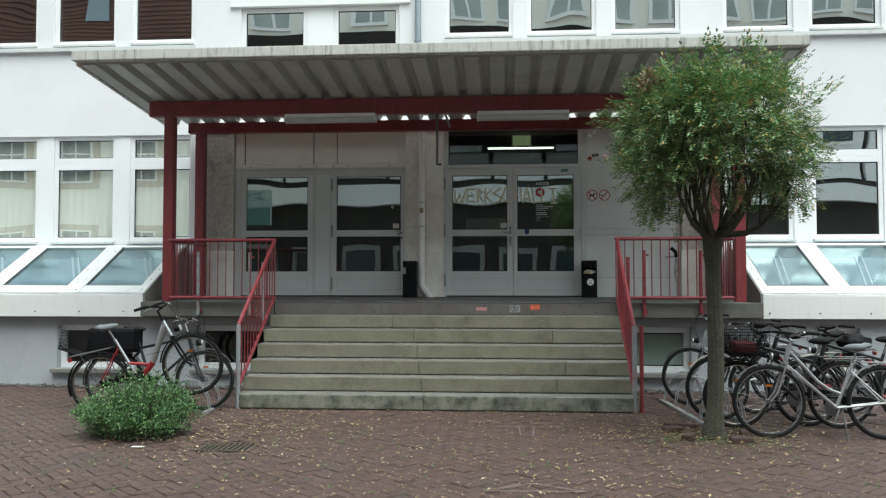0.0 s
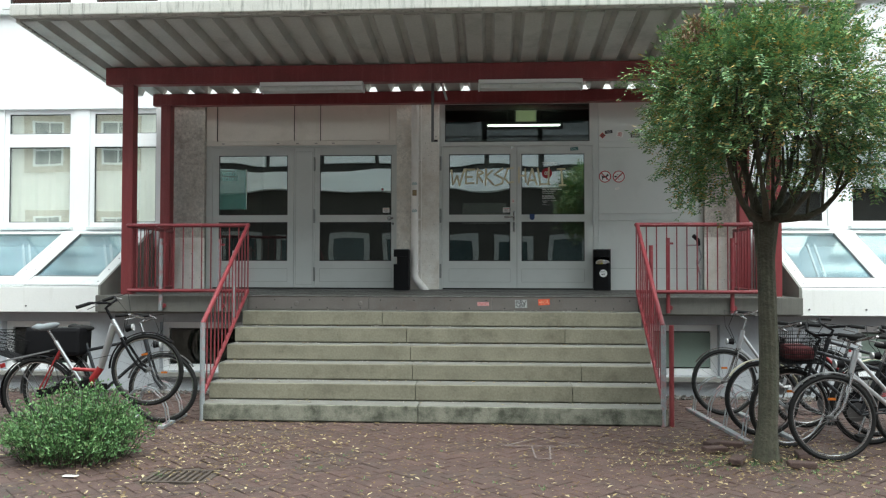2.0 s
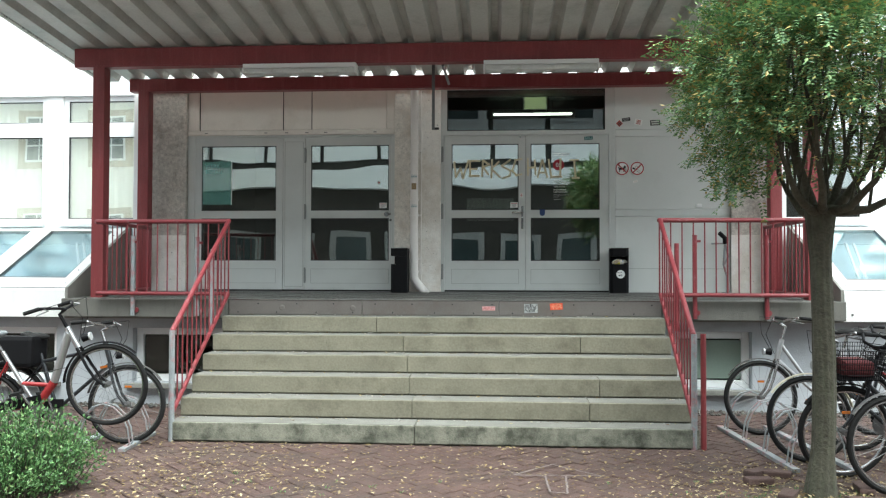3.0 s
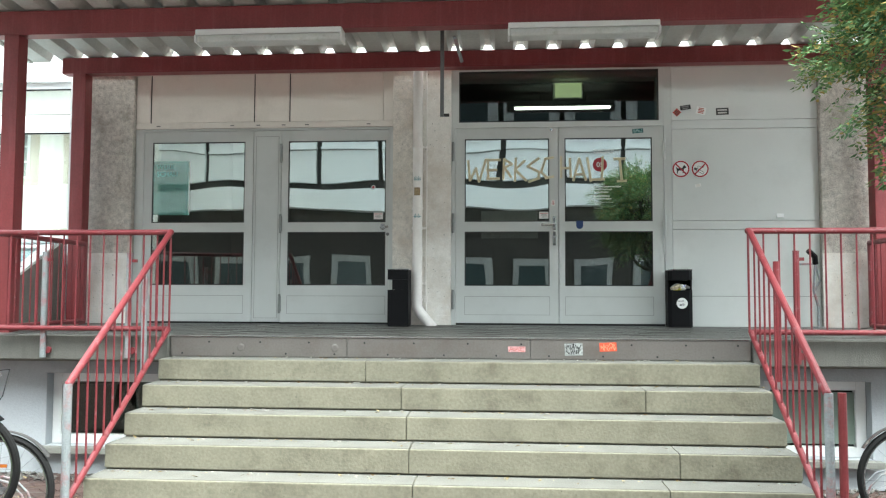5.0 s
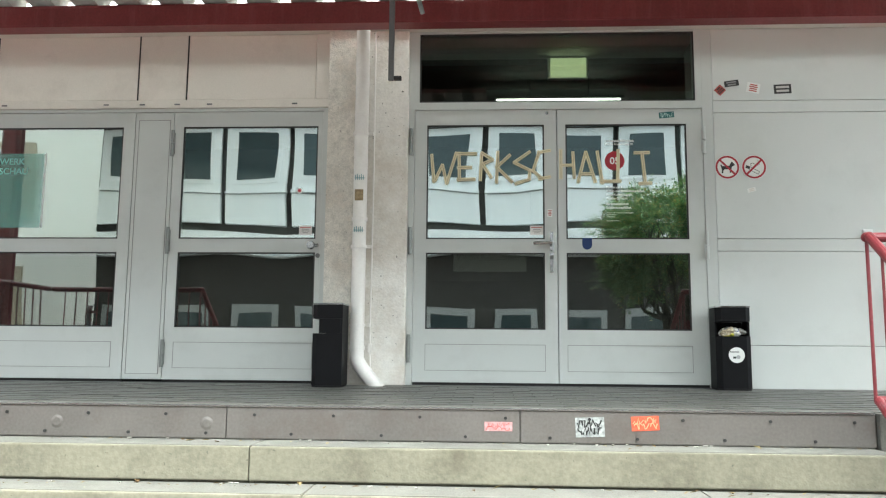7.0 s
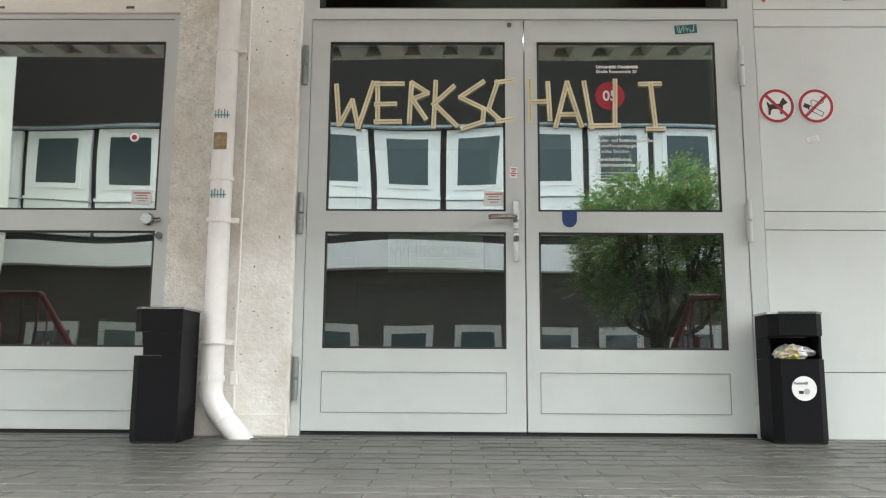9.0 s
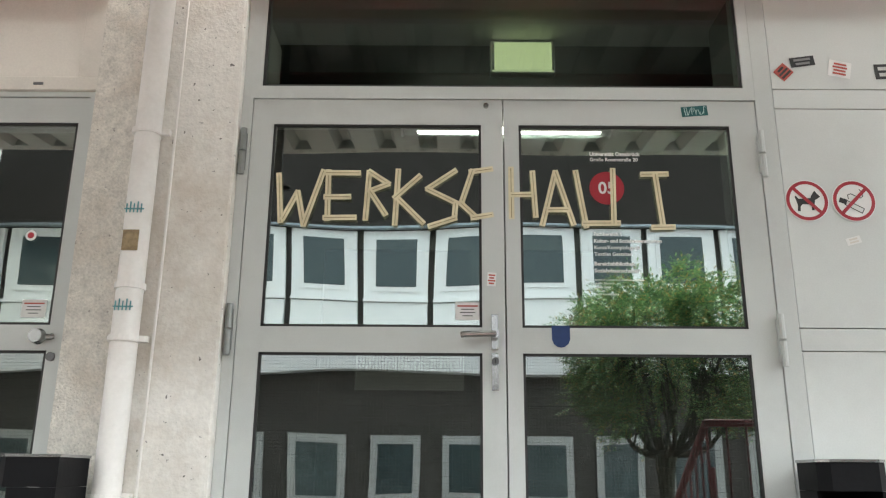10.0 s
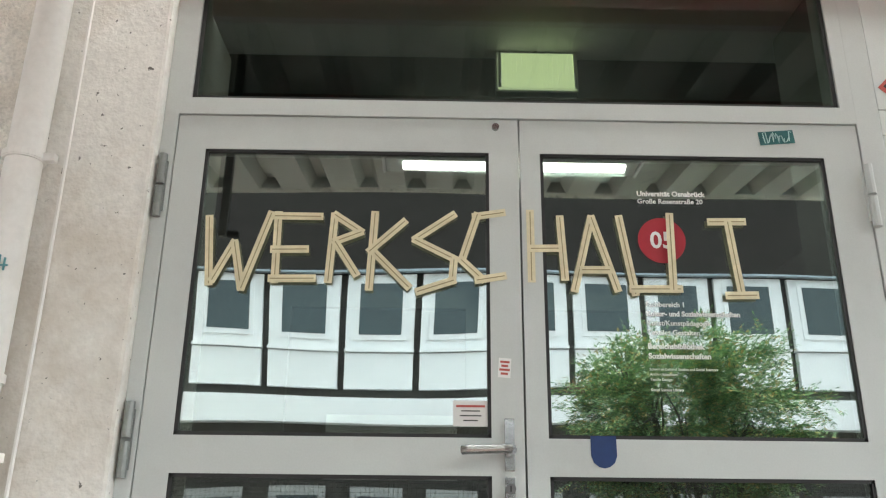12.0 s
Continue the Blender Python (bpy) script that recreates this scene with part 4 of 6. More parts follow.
t = thing("cable", "thin pale cable clipped to the pier beside the pipe", "cable", (-1.0, 12.48, GZ))
part("wire", tube([(-0.94, 12.482, 3.86), (-0.935, 12.482, 2.6), (-0.942, 12.482, 1.6), (-0.935, 12.482, 1.36)], 0.006, 6), PIPE, t)
part("clip", box(-0.955, -0.925, 12.470, 12.488, 1.47, 1.53, 0.003), PIPE, t)


# ---- litter bins ----
def litter_bin(label, at, turn):
    t = thing("litter_bin", label, "litter bin", (0, 0, 0), "bins at the doors")
    w, d, h, c = 0.115, 0.105, 0.565, 0.035
    ring = [(-w + c, -d), (w - c, -d), (w, -d + c), (w, d), (-w, d), (-w, -d + c)]

    def shell(z0, z1, s=1.0):
        m = bmesh.new()
        a = [m.verts.new((x * s, y * s, z0)) for x, y in ring]
        b = [m.verts.new((x * s, y * s, z1)) for x, y in ring]
        m.faces.new(a[::-1]), m.faces.new(b)
        for i in range(6):
            m.faces.new((a[i], a[(i + 1) % 6], b[(i + 1) % 6], b[i]))
        return m
    part("body", shell(0.012, 0.36), BLACK, t)
    part("base", shell(0.0, 0.011, 0.97), RUBBER, t)
    part("back_plate", box(-w, w, d - 0.012, d, 0.361, 0.46), BLACK, t)
    part("cheek", box(-w, -w + 0.012, -d + 0.05, d - 0.0125, 0.361, 0.46), BLACK, t)
    part("cheek", box(w - 0.012, w, -d + 0.05, d - 0.0125, 0.361, 0.46), BLACK, t)
    part("hood", shell(0.461, 0.555), BLACK, t)
    part("lid", shell(0.5555, h, 1.03), STEEL, t, "pale metal lid")
    t.matrix_basis = pose(*at, 0, 0, turn)
    return t


b1 = litter_bin("black metal litter bin, overfull, with a white round sticker", (1.562, 12.375, 1.238), -3)
random.seed(11)
for col, n in (((0.75, 0.74, 0.72), 5), ((0.5, 0.42, 0.3), 1), ((0.55, 0.5, 0.05), 1), ((0.1, 0.12, 0.4), 2)):
    mm = mat("crumpled waste", col, 0.6, var=0.25, scale=30, bump=0.5)
    for i in range(n):
        m = bmesh.new()
        bmesh.ops.create_icosphere(m, subdivisions=3, radius=0.03)
        for v in m.verts:
            v.co *= 1 + 0.5 * noise.noise(v.co * 40 + Vector((i * 3, n, 0))) + 0.3 * noise.noise(v.co * 110)
            v.co.x *= 1.5
            v.co.z *= 0.75
        bmesh.ops.transform(m, verts=m.verts, matrix=pose(random.uniform(-0.05, 0.06), random.uniform(-0.07, 0.0), 0.375 + random.uniform(0, 0.03), 0, random.uniform(-30, 30), 0))
        part("waste", m, mm, b1, "crumpled paper and wrappers")
stk = part("sticker", disc((0.012, -0.1065, 0.235), 0.052, 0.002, "y", 36), WHITE, b1, "white round sticker")
letters("Restmüll", -0.032, -0.1078, 0.252, 0.017, INK, stk, bold=0.0003)
part("picture", box(-0.012, 0.008, -0.1082, -0.1076, 0.212, 0.225), INK, stk)
part("picture", disc((0.022, -0.1079, 0.222), 0.013, 0.0008, "y", 14), mat("grey print", (0.4, 0.4, 0.4)), stk)
b2 = litter_bin("black metal litter bin turned sideways beside the drain pipe", (-1.185, 12.265, 1.235), -90)

# ---- signs, notices and stickers ----


def ring_sign(x, label):
    y, z, r = FY - 0.003, 2.822, 0.088
    t = thing("prohibition_sign", label, "sign", (x, FY, z), "round signs on the panel")
    part("disc", disc((x, y, z), r, 0.003, "y", 48), WHITE, t)
    m = bmesh.new()
    n = 48
    rings = [[m.verts.new((x + q * math.cos(2 * math.pi * i / n), yy, z + q * math.sin(2 * math.pi * i / n))) for i in range(n)] for q, yy in ((r * 0.96, y - 0.002), (r * 0.8, y - 0.002))]
    for i in range(n):
        m.faces.new((rings[0][i], rings[0][(i + 1) % n], rings[1][(i + 1) % n], rings[1][i]))
    part("red_ring", m, SIGN_RED, t)
    return t, y, z


def bar(x0, z0, x1, z1, w, y, parent, material, name="bar"):
    d = Vector((x1 - x0, 0, z1 - z0))
    nrm = Vector((-d.z, 0, d.x)).normalized() * w / 2
    a, b = Vector((x0, y, z0)), Vector((x1, y, z1))
    m = bmesh.new()
    q = [a + nrm, a - nrm, b - nrm, b + nrm]
    lo = [m.verts.new(v) for v in q]
    hi = [m.verts.new(v + Vector((0, -0.0008, 0))) for v in q]
    m.faces.new(lo), m.faces.new(hi[::-1])
    for i in range(4):
        m.faces.new((lo[i], lo[(i + 1) % 4], hi[(i + 1) % 4], hi[i]))
    return part(name, m, material, parent)


t, y, z = ring_sign(1.632, "round red and white sign: no dogs")
DOG = ((-53, -25), (-40, -8), (-5, -11), (18, -13), (22, -25), (40, -51), (48, -38), (65, -20), (55, -13), (38, -3), (35, 12), (30, 49), (18, 49), (20, 27), (10, 19), (-25, 19), (-35, 32), (-37, 54), (-50, 54), (-47, 22), (-52, 2), (-58, -18))
part("dog_symbol", prism([(1.632 + 0.00084 * u, z - 0.00084 * v) for u, v in DOG], y - 0.003, y - 0.002), INK, t)
bar(1.632 - 0.052, z + 0.052, 1.632 + 0.052, z - 0.052, 0.014, y - 0.0035, t, SIGN_RED, "slash")
t, y, z = ring_sign(1.822, "round red and white sign: no smoking")
for u0, v0, u1, v1, w in ((-70, -6, -36, 7, 0.021), (-38, -4, 44, 40, 0.003), (-48, 18, 32, 63, 0.003), (44, 40, 32, 63, 0.003), (-26, -8, -28, -30, 0.003), (-28, -30, -12, -36, 0.003), (-12, -36, 30, -14, 0.003), (30, -14, 44, -22, 0.003), (44, -22, 44, -40, 0.003), (44, -40, 30, -60, 0.003)):
    bar(1.822 + 0.00084 * u0, z - 0.00084 * v0, 1.822 + 0.00084 * u1, z - 0.00084 * v1, w, y - 0.002, t, INK, "cigarette_symbol")
bar(1.822 - 0.052, z - 0.052, 1.822 + 0.052, z + 0.052, 0.014, y - 0.0035, t, SIGN_RED, "slash")


def sticker(label, x, z, w, h, base, marks, tilt=0, y=FY - 0.0015, seed=1, n=4, name="sticker", scrawl=False):
    """A small glued sticker with unreadable print as plain bars."""
    t = thing(name, label, "sticker", (x, y, z))
    c, s = math.cos(radians(tilt)), math.sin(radians(tilt))
    part("sheet", prism([(x + c * a * w / 2 - s * b * h / 2, z + s * a * w / 2 + c * b * h / 2) for a, b in ((-1, -1), (1, -1), (1, 1), (-1, 1))], y - 0.0008, y), base, t)
    rnd = random.Random(seed)
    for i in range(n):
        zz = (i + 0.5) / n - 0.5
        ww = rnd.uniform(0.5, 0.85) / 2
        zc, xc = z + c * zz * h * 0.8, x - s * zz * h * 0.8
        if scrawl:
            m = bmesh.new()
            pts = []
            for k in range(24):
                u = (k / 23 - 0.5 + rnd.uniform(-0.05, 0.05)) * 0.82 * w
                e = rnd.choice((-0.5, -0.42, -0.1, 0.12, 0.4, 0.52)) * h * 0.8 / n + zz * h * 0.8
                pts.append((x + c * u - s * e, y - 0.0016, z + s * u + c * e))
            tube(pts, h * 0.036, 5, m)
            part("scrawl", m, marks, t)
        else:
            bar(xc - c * ww * w, zc - s * ww * w, xc + c * ww * w, zc + s * ww * w, h * 0.45 / n, y - 0.001, t, marks, "print_bar")
    return t


DK = mat("dark sticker print", (0.03, 0.03, 0.03), var=0.1, bump=0)
PINK = mat("red sticker print", (0.45, 0.09, 0.07), var=0.1, bump=0)
sticker("red and black diamond sticker on the grey panel", 1.60, 3.40, 0.062, 0.062, PINK, DK, 45, seed=2, n=3)
sticker("black torn sticker on the grey panel", 1.685, 3.45, 0.105, 0.045, DK, mat("grey print two", (0.25, 0.25, 0.25)), 8, seed=3, n=2)
sticker("white sticker with red print on the grey panel", 1.84, 3.415, 0.095, 0.075, WHITE, PINK, -12, seed=4, n=4)
sticker("grey black sticker with pale lettering bars", 2.05, 3.405, 0.125, 0.07, DK, mat("pale print", (0.5, 0.5, 0.47)), 2, seed=5, n=2)
sticker("teal and black sticker on the door frame", 1.208, 3.216, 0.11, 0.045, mat("teal print", (0.02, 0.11, 0.11), bump=0), mat("pale teal marks", (0.45, 0.6, 0.57), bump=0), 5, seed=6, n=1, scrawl=True)
sticker("torn white sticker below the round signs", 1.80, 2.655, 0.06, 0.03, WHITE, PANEL_BEIGE, 15, seed=7, n=2)
sticker("small white sticker with red dots on the door", 0.352, 2.487, 0.035, 0.055, WHITE, PINK, -4, seed=8, n=4)
sticker("pink graffiti sticker on the metal nosing", -0.047, 1.114, 0.138, 0.045, mat("pink sticker", (0.55, 0.3, 0.3), var=0.2, scale=60), PINK, 0, 10.813, 9, 2, scrawl=True)
sticker("grey teal graffiti sticker on the metal nosing", 0.403, 1.116, 0.142, 0.095, mat("grey sticker", (0.35, 0.37, 0.36), var=0.3, scale=60), DK, 2, 10.813, 10, 2, scrawl=True)
sticker("orange red graffiti sticker on the metal nosing", 0.673, 1.138, 0.135, 0.07, mat("orange sticker", (0.62, 0.10, 0.05), var=0.15, scale=60), mat("light orange print", (0.7, 0.35, 0.2)), 3, 10.813, 11, 2, scrawl=True)
t = thing("switch_box", "small white switch box on the grey panel", "switch", (2.59, FY, 2.344))
part("cover", box(2.555, 2.625, FY - 0.02, FY - 0.001, 2.325, 2.365, 0.004), WHITE_FRAME, t)

card = mat("white notice card", (0.72, 0.70, 0.68), 0.5, var=0.03, bump=0)
for x, z in ((0.257, 2.361), (-1.445, 2.361)):
    t = thing("notice_card", "small white notice card behind the door pane", "notice", (x, FY, z), "door notices")
    part("sheet", box(x - 0.048, x + 0.048, FY + 0.0075, FY + 0.0095, z - 0.035, z + 0.035), card, t)
    for i, w in enumerate((0.04, 0.026, 0.03, 0.02)):
        bar(x - w, z + 0.02 - 0.013 * i, x + w, z + 0.02 - 0.013 * i, 0.006 if i == 0 else 0.003, FY + 0.0074, t, PINK if i == 0 else INK, "print_bar")
t = thing("blue_door_tag", "blue rounded tag on the door rail", "sticker", (0.618, FY, 2.26))
part("tag", prism([(0.583, 2.303), (0.583, 2.25), (0.590, 2.232), (0.604, 2.221), (0.618, 2.218), (0.632, 2.221), (0.646, 2.232), (0.653, 2.25), (0.653, 2.303)], FY - 0.003, FY - 0.0004), mat("blue plastic", (0.01, 0.035, 0.13), 0.5, bump=0), t)
t = thing("window_dot", "small red and white dot on the pane", "sticker", (-1.50, FY, 2.66))
part("dot", disc((-1.50, FY + 0.009, 2.66), 0.022, 0.001, "y", 20), WHITE, t)
part("dot_centre", disc((-1.50, FY + 0.0082, 2.66), 0.013, 0.001, "y", 20), SIGN_RED, t)

# printed address on the right pane
ad = thing("door_lettering", "white printed address and department names on the door pane", "lettering", (0.76, FY, 2.7))
YL = FY + 0.009
letters("Universität Osnabrück", 0.762, YL, 3.018, 0.0225, WHITE, ad, bold=0.0007)
letters("Große Rosenstraße 20", 0.762, YL, 2.994, 0.0215, WHITE, ad, bold=0.0002)
part("number_disc", disc((0.827, YL, 2.876), 0.071, 0.0012, "y", 40), SIGN_RED, ad, "red disc")
letters("05", 0.827, YL - 0.002, 2.852, 0.072, WHITE, ad, bold=0.0014, align="CENTER")
for i, (w, bold) in enumerate((("Fachbereich 1", 0.0004), ("Kultur- und Sozialwissenschaften", 0.0007), ("Kunst/Kunstpädagogik", 0.0002), ("Textiles Gestalten", 0.0002))):
    letters(w, 0.764, YL, 2.672 - 0.0275 * i, 0.0205, WHITE, ad, bold=bold)
letters("Bereichsbibliothek", 0.762, YL, 2.549, 0.0215, WHITE, ad, bold=0.0007)
letters("Sozialwissenschaften", 0.762, YL, 2.521, 0.0215, WHITE, ad, bold=0.0007)
for i, w in enumerate(("School of Cultural Studies and Social Sciences", "Art/Art Education", "Textile Design", "", "Social Science Library")):
    if w:
        letters(w, 0.762, YL, 2.487 - 0.0145 * i, 0.0105, WHITE, ad)


# tape letters stuck across both leaves
def tape_letter(strokes):
    xs, zs = [s[0] for s in strokes], [s[1] for s in strokes]
    t = thing("tape_letter", "letter made of beige masking tape strips on the door", "lettering", (min(xs), FY - 0.002, min(zs)), "tape letters")
    for i, (x0, z0, x1, z1) in enumerate(strokes):
        d = Vector((x1 - x0, z1 - z0)).normalized() * 0.006
        y = FY - 0.0015 - 0.0009 * i
        bar(x0 - d.x, z0 - d.y, x1 + d.x, z1 + d.y, 0.023, y, t, TAPE, "tape_strip")
        bar(x0, z0, x1, z1, 0.0028, y - 0.0008, t, TAPE_EDGE, "tape_edge")
    return t


TAPE_EDGE = mat("tape overlap", (0.30, 0.25, 0.13), 0.7, var=0.1, bump=0)
tape_letter([(-0.515, 2.926, -0.497, 2.721), (-0.489, 2.732, -0.434, 2.849), (-0.434, 2.849, -0.403, 2.707), (-0.403, 2.707, -0.332, 2.94)])
tape_letter([(-0.312, 2.941, -0.309, 2.73), (-0.322, 2.932, -0.185, 2.932), (-0.322, 2.827, -0.221, 2.829), (-0.322, 2.738, -0.196, 2.74)])
tape_letter([(-0.145, 2.939, -0.155, 2.733), (-0.145, 2.939, -0.064, 2.885), (-0.064, 2.885, -0.14, 2.854), (-0.14, 2.854, -0.074, 2.753)])
tape_letter([(-0.026, 2.946, -0.036, 2.712), (0.063, 2.921, -0.039, 2.825), (-0.023, 2.82, 0.078, 2.718)])
tape_letter([(0.209, 2.945, 0.093, 2.864), (0.093, 2.864, 0.214, 2.803), (0.209, 2.803, 0.204, 2.74), (0.209, 2.74, 0.103, 2.704)])
tape_letter([(0.356, 2.953, 0.268, 2.939), (0.278, 2.946, 0.232, 2.803), (0.23, 2.803, 0.295, 2.741), (0.275, 2.741, 0.356, 2.755)])
tape_letter([(0.435, 2.957, 0.435, 2.743), (0.435, 2.841, 0.529, 2.843), (0.523, 2.94, 0.532, 2.749)])
tape_letter([(0.617, 2.942, 0.559, 2.715), (0.617, 2.942, 0.684, 2.717), (0.582, 2.777, 0.664, 2.778)])
tape_letter([(0.7, 2.944, 0.735, 2.706), (0.723, 2.721, 0.868, 2.723), (0.852, 2.953, 0.846, 2.72)])
tape_letter([(0.97, 2.933, 1.075, 2.935), (1.025, 2.934, 1.044, 2.706), (1.001, 2.705, 1.087, 2.707)])

# inside: second door line with a paper sheet, a poster behind the door pane
inn = thing("door_3", "inner glazed door line behind the entrance, gloom in its colour", "door", (0.4, 15.0, GZ), kind="structure")
m = bmesh.new()
for p in ((-0.8, -0.7, 1.245, 3.4), (0.35, 0.47, 1.245, 3.4), (1.5, 1.6, 1.245, 3.4), (-0.7, 1.5, 3.3, 3.4), (-0.7, 1.5, 2.2, 2.28), (-0.7, 1.5, 1.245, 1.45)):
    box(p[0], p[1], 15.0, 15.06, p[2], p[3], bm=m)
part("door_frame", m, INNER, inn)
t = thing("paper_sheet", "white paper sheet with taped word on the inner door", "paper", (-0.1, 14.98, 2.3))
part("sheet", box(-0.45, 0.30, 14.985, 14.995, 2.30, 2.66), card, t)
letters("WERKSCHAU", -0.43, 14.983, 2.42, 0.12, mat("grey tape", (0.3, 0.3, 0.28)), t)
t = thing("poster", "translucent teal poster with a pale edge on the door pane", "poster", (-3.5, FY, 2.4))
TEAL = mat("teal poster print", (0.26, 0.66, 0.58), 0.4, var=0.15, scale=3, bump=0)
TEAL.node_tree.nodes["Principled BSDF"].inputs["Alpha"].default_value = 0.24
part("sheet", box(-3.86, -3.47, FY + 0.0072, FY + 0.0092, 2.38, 2.95), TEAL, t)
PALE_TEAL = mat("pale teal print", (0.35, 0.6, 0.58), bump=0)
letters("WERK", -3.82, FY + 0.0065, 2.865, 0.07, PALE_TEAL, t)
letters("SCHAU", -3.82, FY + 0.0065, 2.79, 0.07, PALE_TEAL, t)
part("edge_strip", box(-3.47, -3.46, FY + 0.007, FY + 0.0094, 2.38, 2.95), WHITE_FRAME, t)

# floor-mounted door holder behind the right railing
t = thing("door_holder", "grey metal hold-open arm with a black grip at the panel wall", "door holder", (2.84, 12.4, 1.24))
part("stem", tube([(2.90, 12.42, 1.24), (2.90, 12.42, 1.45), (2.86, 12.42, 1.6), (2.88, 12.42, 1.85)], 0.013, 8), GALV, t)
part("foot", disc((2.90, 12.42, 1.246), 0.06, 0.012, "z", 20), GALV, t)
part("arm", tube([(2.72, 12.45, 1.86), (2.88, 12.42, 1.86), (2.92, 12.42, 1.7), (2.87, 12.42, 1.6)], 0.012, 8), GALV, t)
part("grip", tube([(2.88, 12.42, 1.86), (2.87, 12.40, 1.93), (2.80, 12.38, 1.99)], 0.028, 10), BLACK, t, "black grip")

# rain pipe on the upper wall
t = thing("rain_pipe", "blue grey zinc rain pipe on the white facade", "rain pipe", (-1.13, MY, 4.6))
part("pipe", tube([(-1.13, MY - 0.07, z) for z in (4.5, 4.51, 5.5, 7.0, 8.89, 8.9)], 0.05, 16), ZINC, t, smooth=True)
for z in (5.4, 7.2):
    part("clamp", tube([(-1.13, MY - 0.07, z - 0.012), (-1.13, MY - 0.07, z + 0.012)], 0.058, 16), ZINC, t)

# ---- the buildings across the yard ----
OY = -8.6


def house(name, label, at):
    return thing(name, label, "building", at)


# Ground window frames: the band's shade is mixed into their grey.
SHADED_FRAME = mat("window frame greyed for shade", (0.36, 0.37, 0.36), 0.5, var=0.05)
PALE_PANE = mat("pale curtained far pane", (0.34, 0.38, 0.36), 0.1, var=0.3, scale=0.6, bump=0)
FAR_PANE = mat("dim far pane", (0.04, 0.06, 0.065), 0.08, bump=0)
SANDSTONE = mat("sandstone", (0.42, 0.36, 0.26))
opp = house("school_wing", "white school wing with window bands and a slate roof", (6, OY, 0))
# wall behind the bands, its shade painted in
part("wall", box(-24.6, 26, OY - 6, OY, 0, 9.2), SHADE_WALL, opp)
part("upper_wall", box(-24.6, 26, OY - 6, OY - 0.9, 12.0, 17.5), CREAM, opp)
part("light_band", box(-24.6, 26, OY + 0.01, OY + 0.5, 4.68, 5.46, 0.02), WHITE_FRAME, opp)
part("gutter", box(-24.6, 26, OY + 0.22, OY + 0.42, 9.17, 9.25, 0.02), ZINC, opp)
m = bmesh.new()
vs = [m.verts.new(v) for v in ((-24.6, OY + 0.4, 9.26), (26, OY + 0.4, 9.26), (26, OY - 0.85, 12.7), (-24.6, OY - 0.85, 12.7), (-24.6, OY - 0.85, 9.26), (26, OY - 0.85, 9.26))]
for f in ((0, 1, 2, 3), (3, 2, 5, 4), (0, 3, 4), (1, 5, 2), (0, 4, 5, 1)):
    m.faces.new([vs[i] for i in f])
part("roof", m, SLATE, opp)
for i in range(22):
    x = -24.57 + 2.22 * i
    w = part("window", box(x, x + 2.02, OY + 0.05, OY + 0.2, 6.95, 9.15), WHITE_FRAME, opp)
    part("casement", box(x + 0.24, x + 1.78, OY + 0.2005, OY + 0.235, 7.22, 9.02, 0.01), WHITE_FRAME, w)
    part("pane", box(x + 0.38, x + 1.64, OY + 0.2355, OY + 0.245, 7.38, 8.88), FAR_PANE, w)
    part("window_sill", box(x - 0.02, x + 2.04, OY + 0.05, OY + 0.32, 6.86, 6.94), WHITE_FRAME, opp)
    part("spandrel_panel", box(x, x + 2.02, OY + 0.05, OY + 0.25, 5.76, 6.83), WHITE_FRAME, opp)
    w = part("upper_window", box(x + 0.2, x + 1.8, OY - 0.9, OY - 0.8, 12.95, 15.2), WHITE_FRAME, opp)
    for a in (0.34, 1.06):
        part("pane", box(x + a, x + a + 0.6, OY - 0.7995, OY - 0.785, 13.12, 15.0), PALE_PANE, w)
    g = part("ground_window", box(x + 0.25, x + 1.77, OY + 0.01, OY + 0.12, 1.0, 2.95), SHADED_FRAME, opp)
    part("pane", box(x + 0.47, x + 1.55, OY + 0.1205, OY + 0.13, 1.2, 2.7), FAR_PANE, g)

HY = -0.6
old = house("old_house", "cream rendered house with lattice windows in sandstone across the yard", (-20, HY - 1, 0))


def block_on(plan, z0, z1):
    """An upright block on a floor plan of (x, y) corners."""
    m = bmesh.new()
    lo, hi = [m.verts.new((x, y, z0)) for x, y in plan], [m.verts.new((x, y, z1)) for x, y in plan]
    m.faces.new(lo[::-1]), m.faces.new(hi)
    for i in range(len(plan)):
        j = (i + 1) % len(plan)
        m.faces.new((lo[i], lo[j], hi[j], hi[i]))
    return m


part("wall", block_on(((-33, HY), (-9.6, HY), (-14.2, HY - 6), (-33, HY - 6)), 0, 9.2), CREAM, old)
roof = part("roof", block_on(((-33.4, HY + 0.3), (-9.4, HY + 0.3), (-14.0, HY - 6.2), (-33.4, HY - 6.2)), 9.21, 13.6), ROOFTILE, old)
part("roof_window", box(-13.95, -13.2, HY + 0.3, HY + 0.38, 10.4, 11.4, 0.02), ZINC, roof)
for i in range(26):
    part("tile_course", box(-32.5, -9.5, HY + 0.301, HY + 0.325, 9.5 + 0.155 * i, 9.595 + 0.155 * i), ROOFTILE, roof)
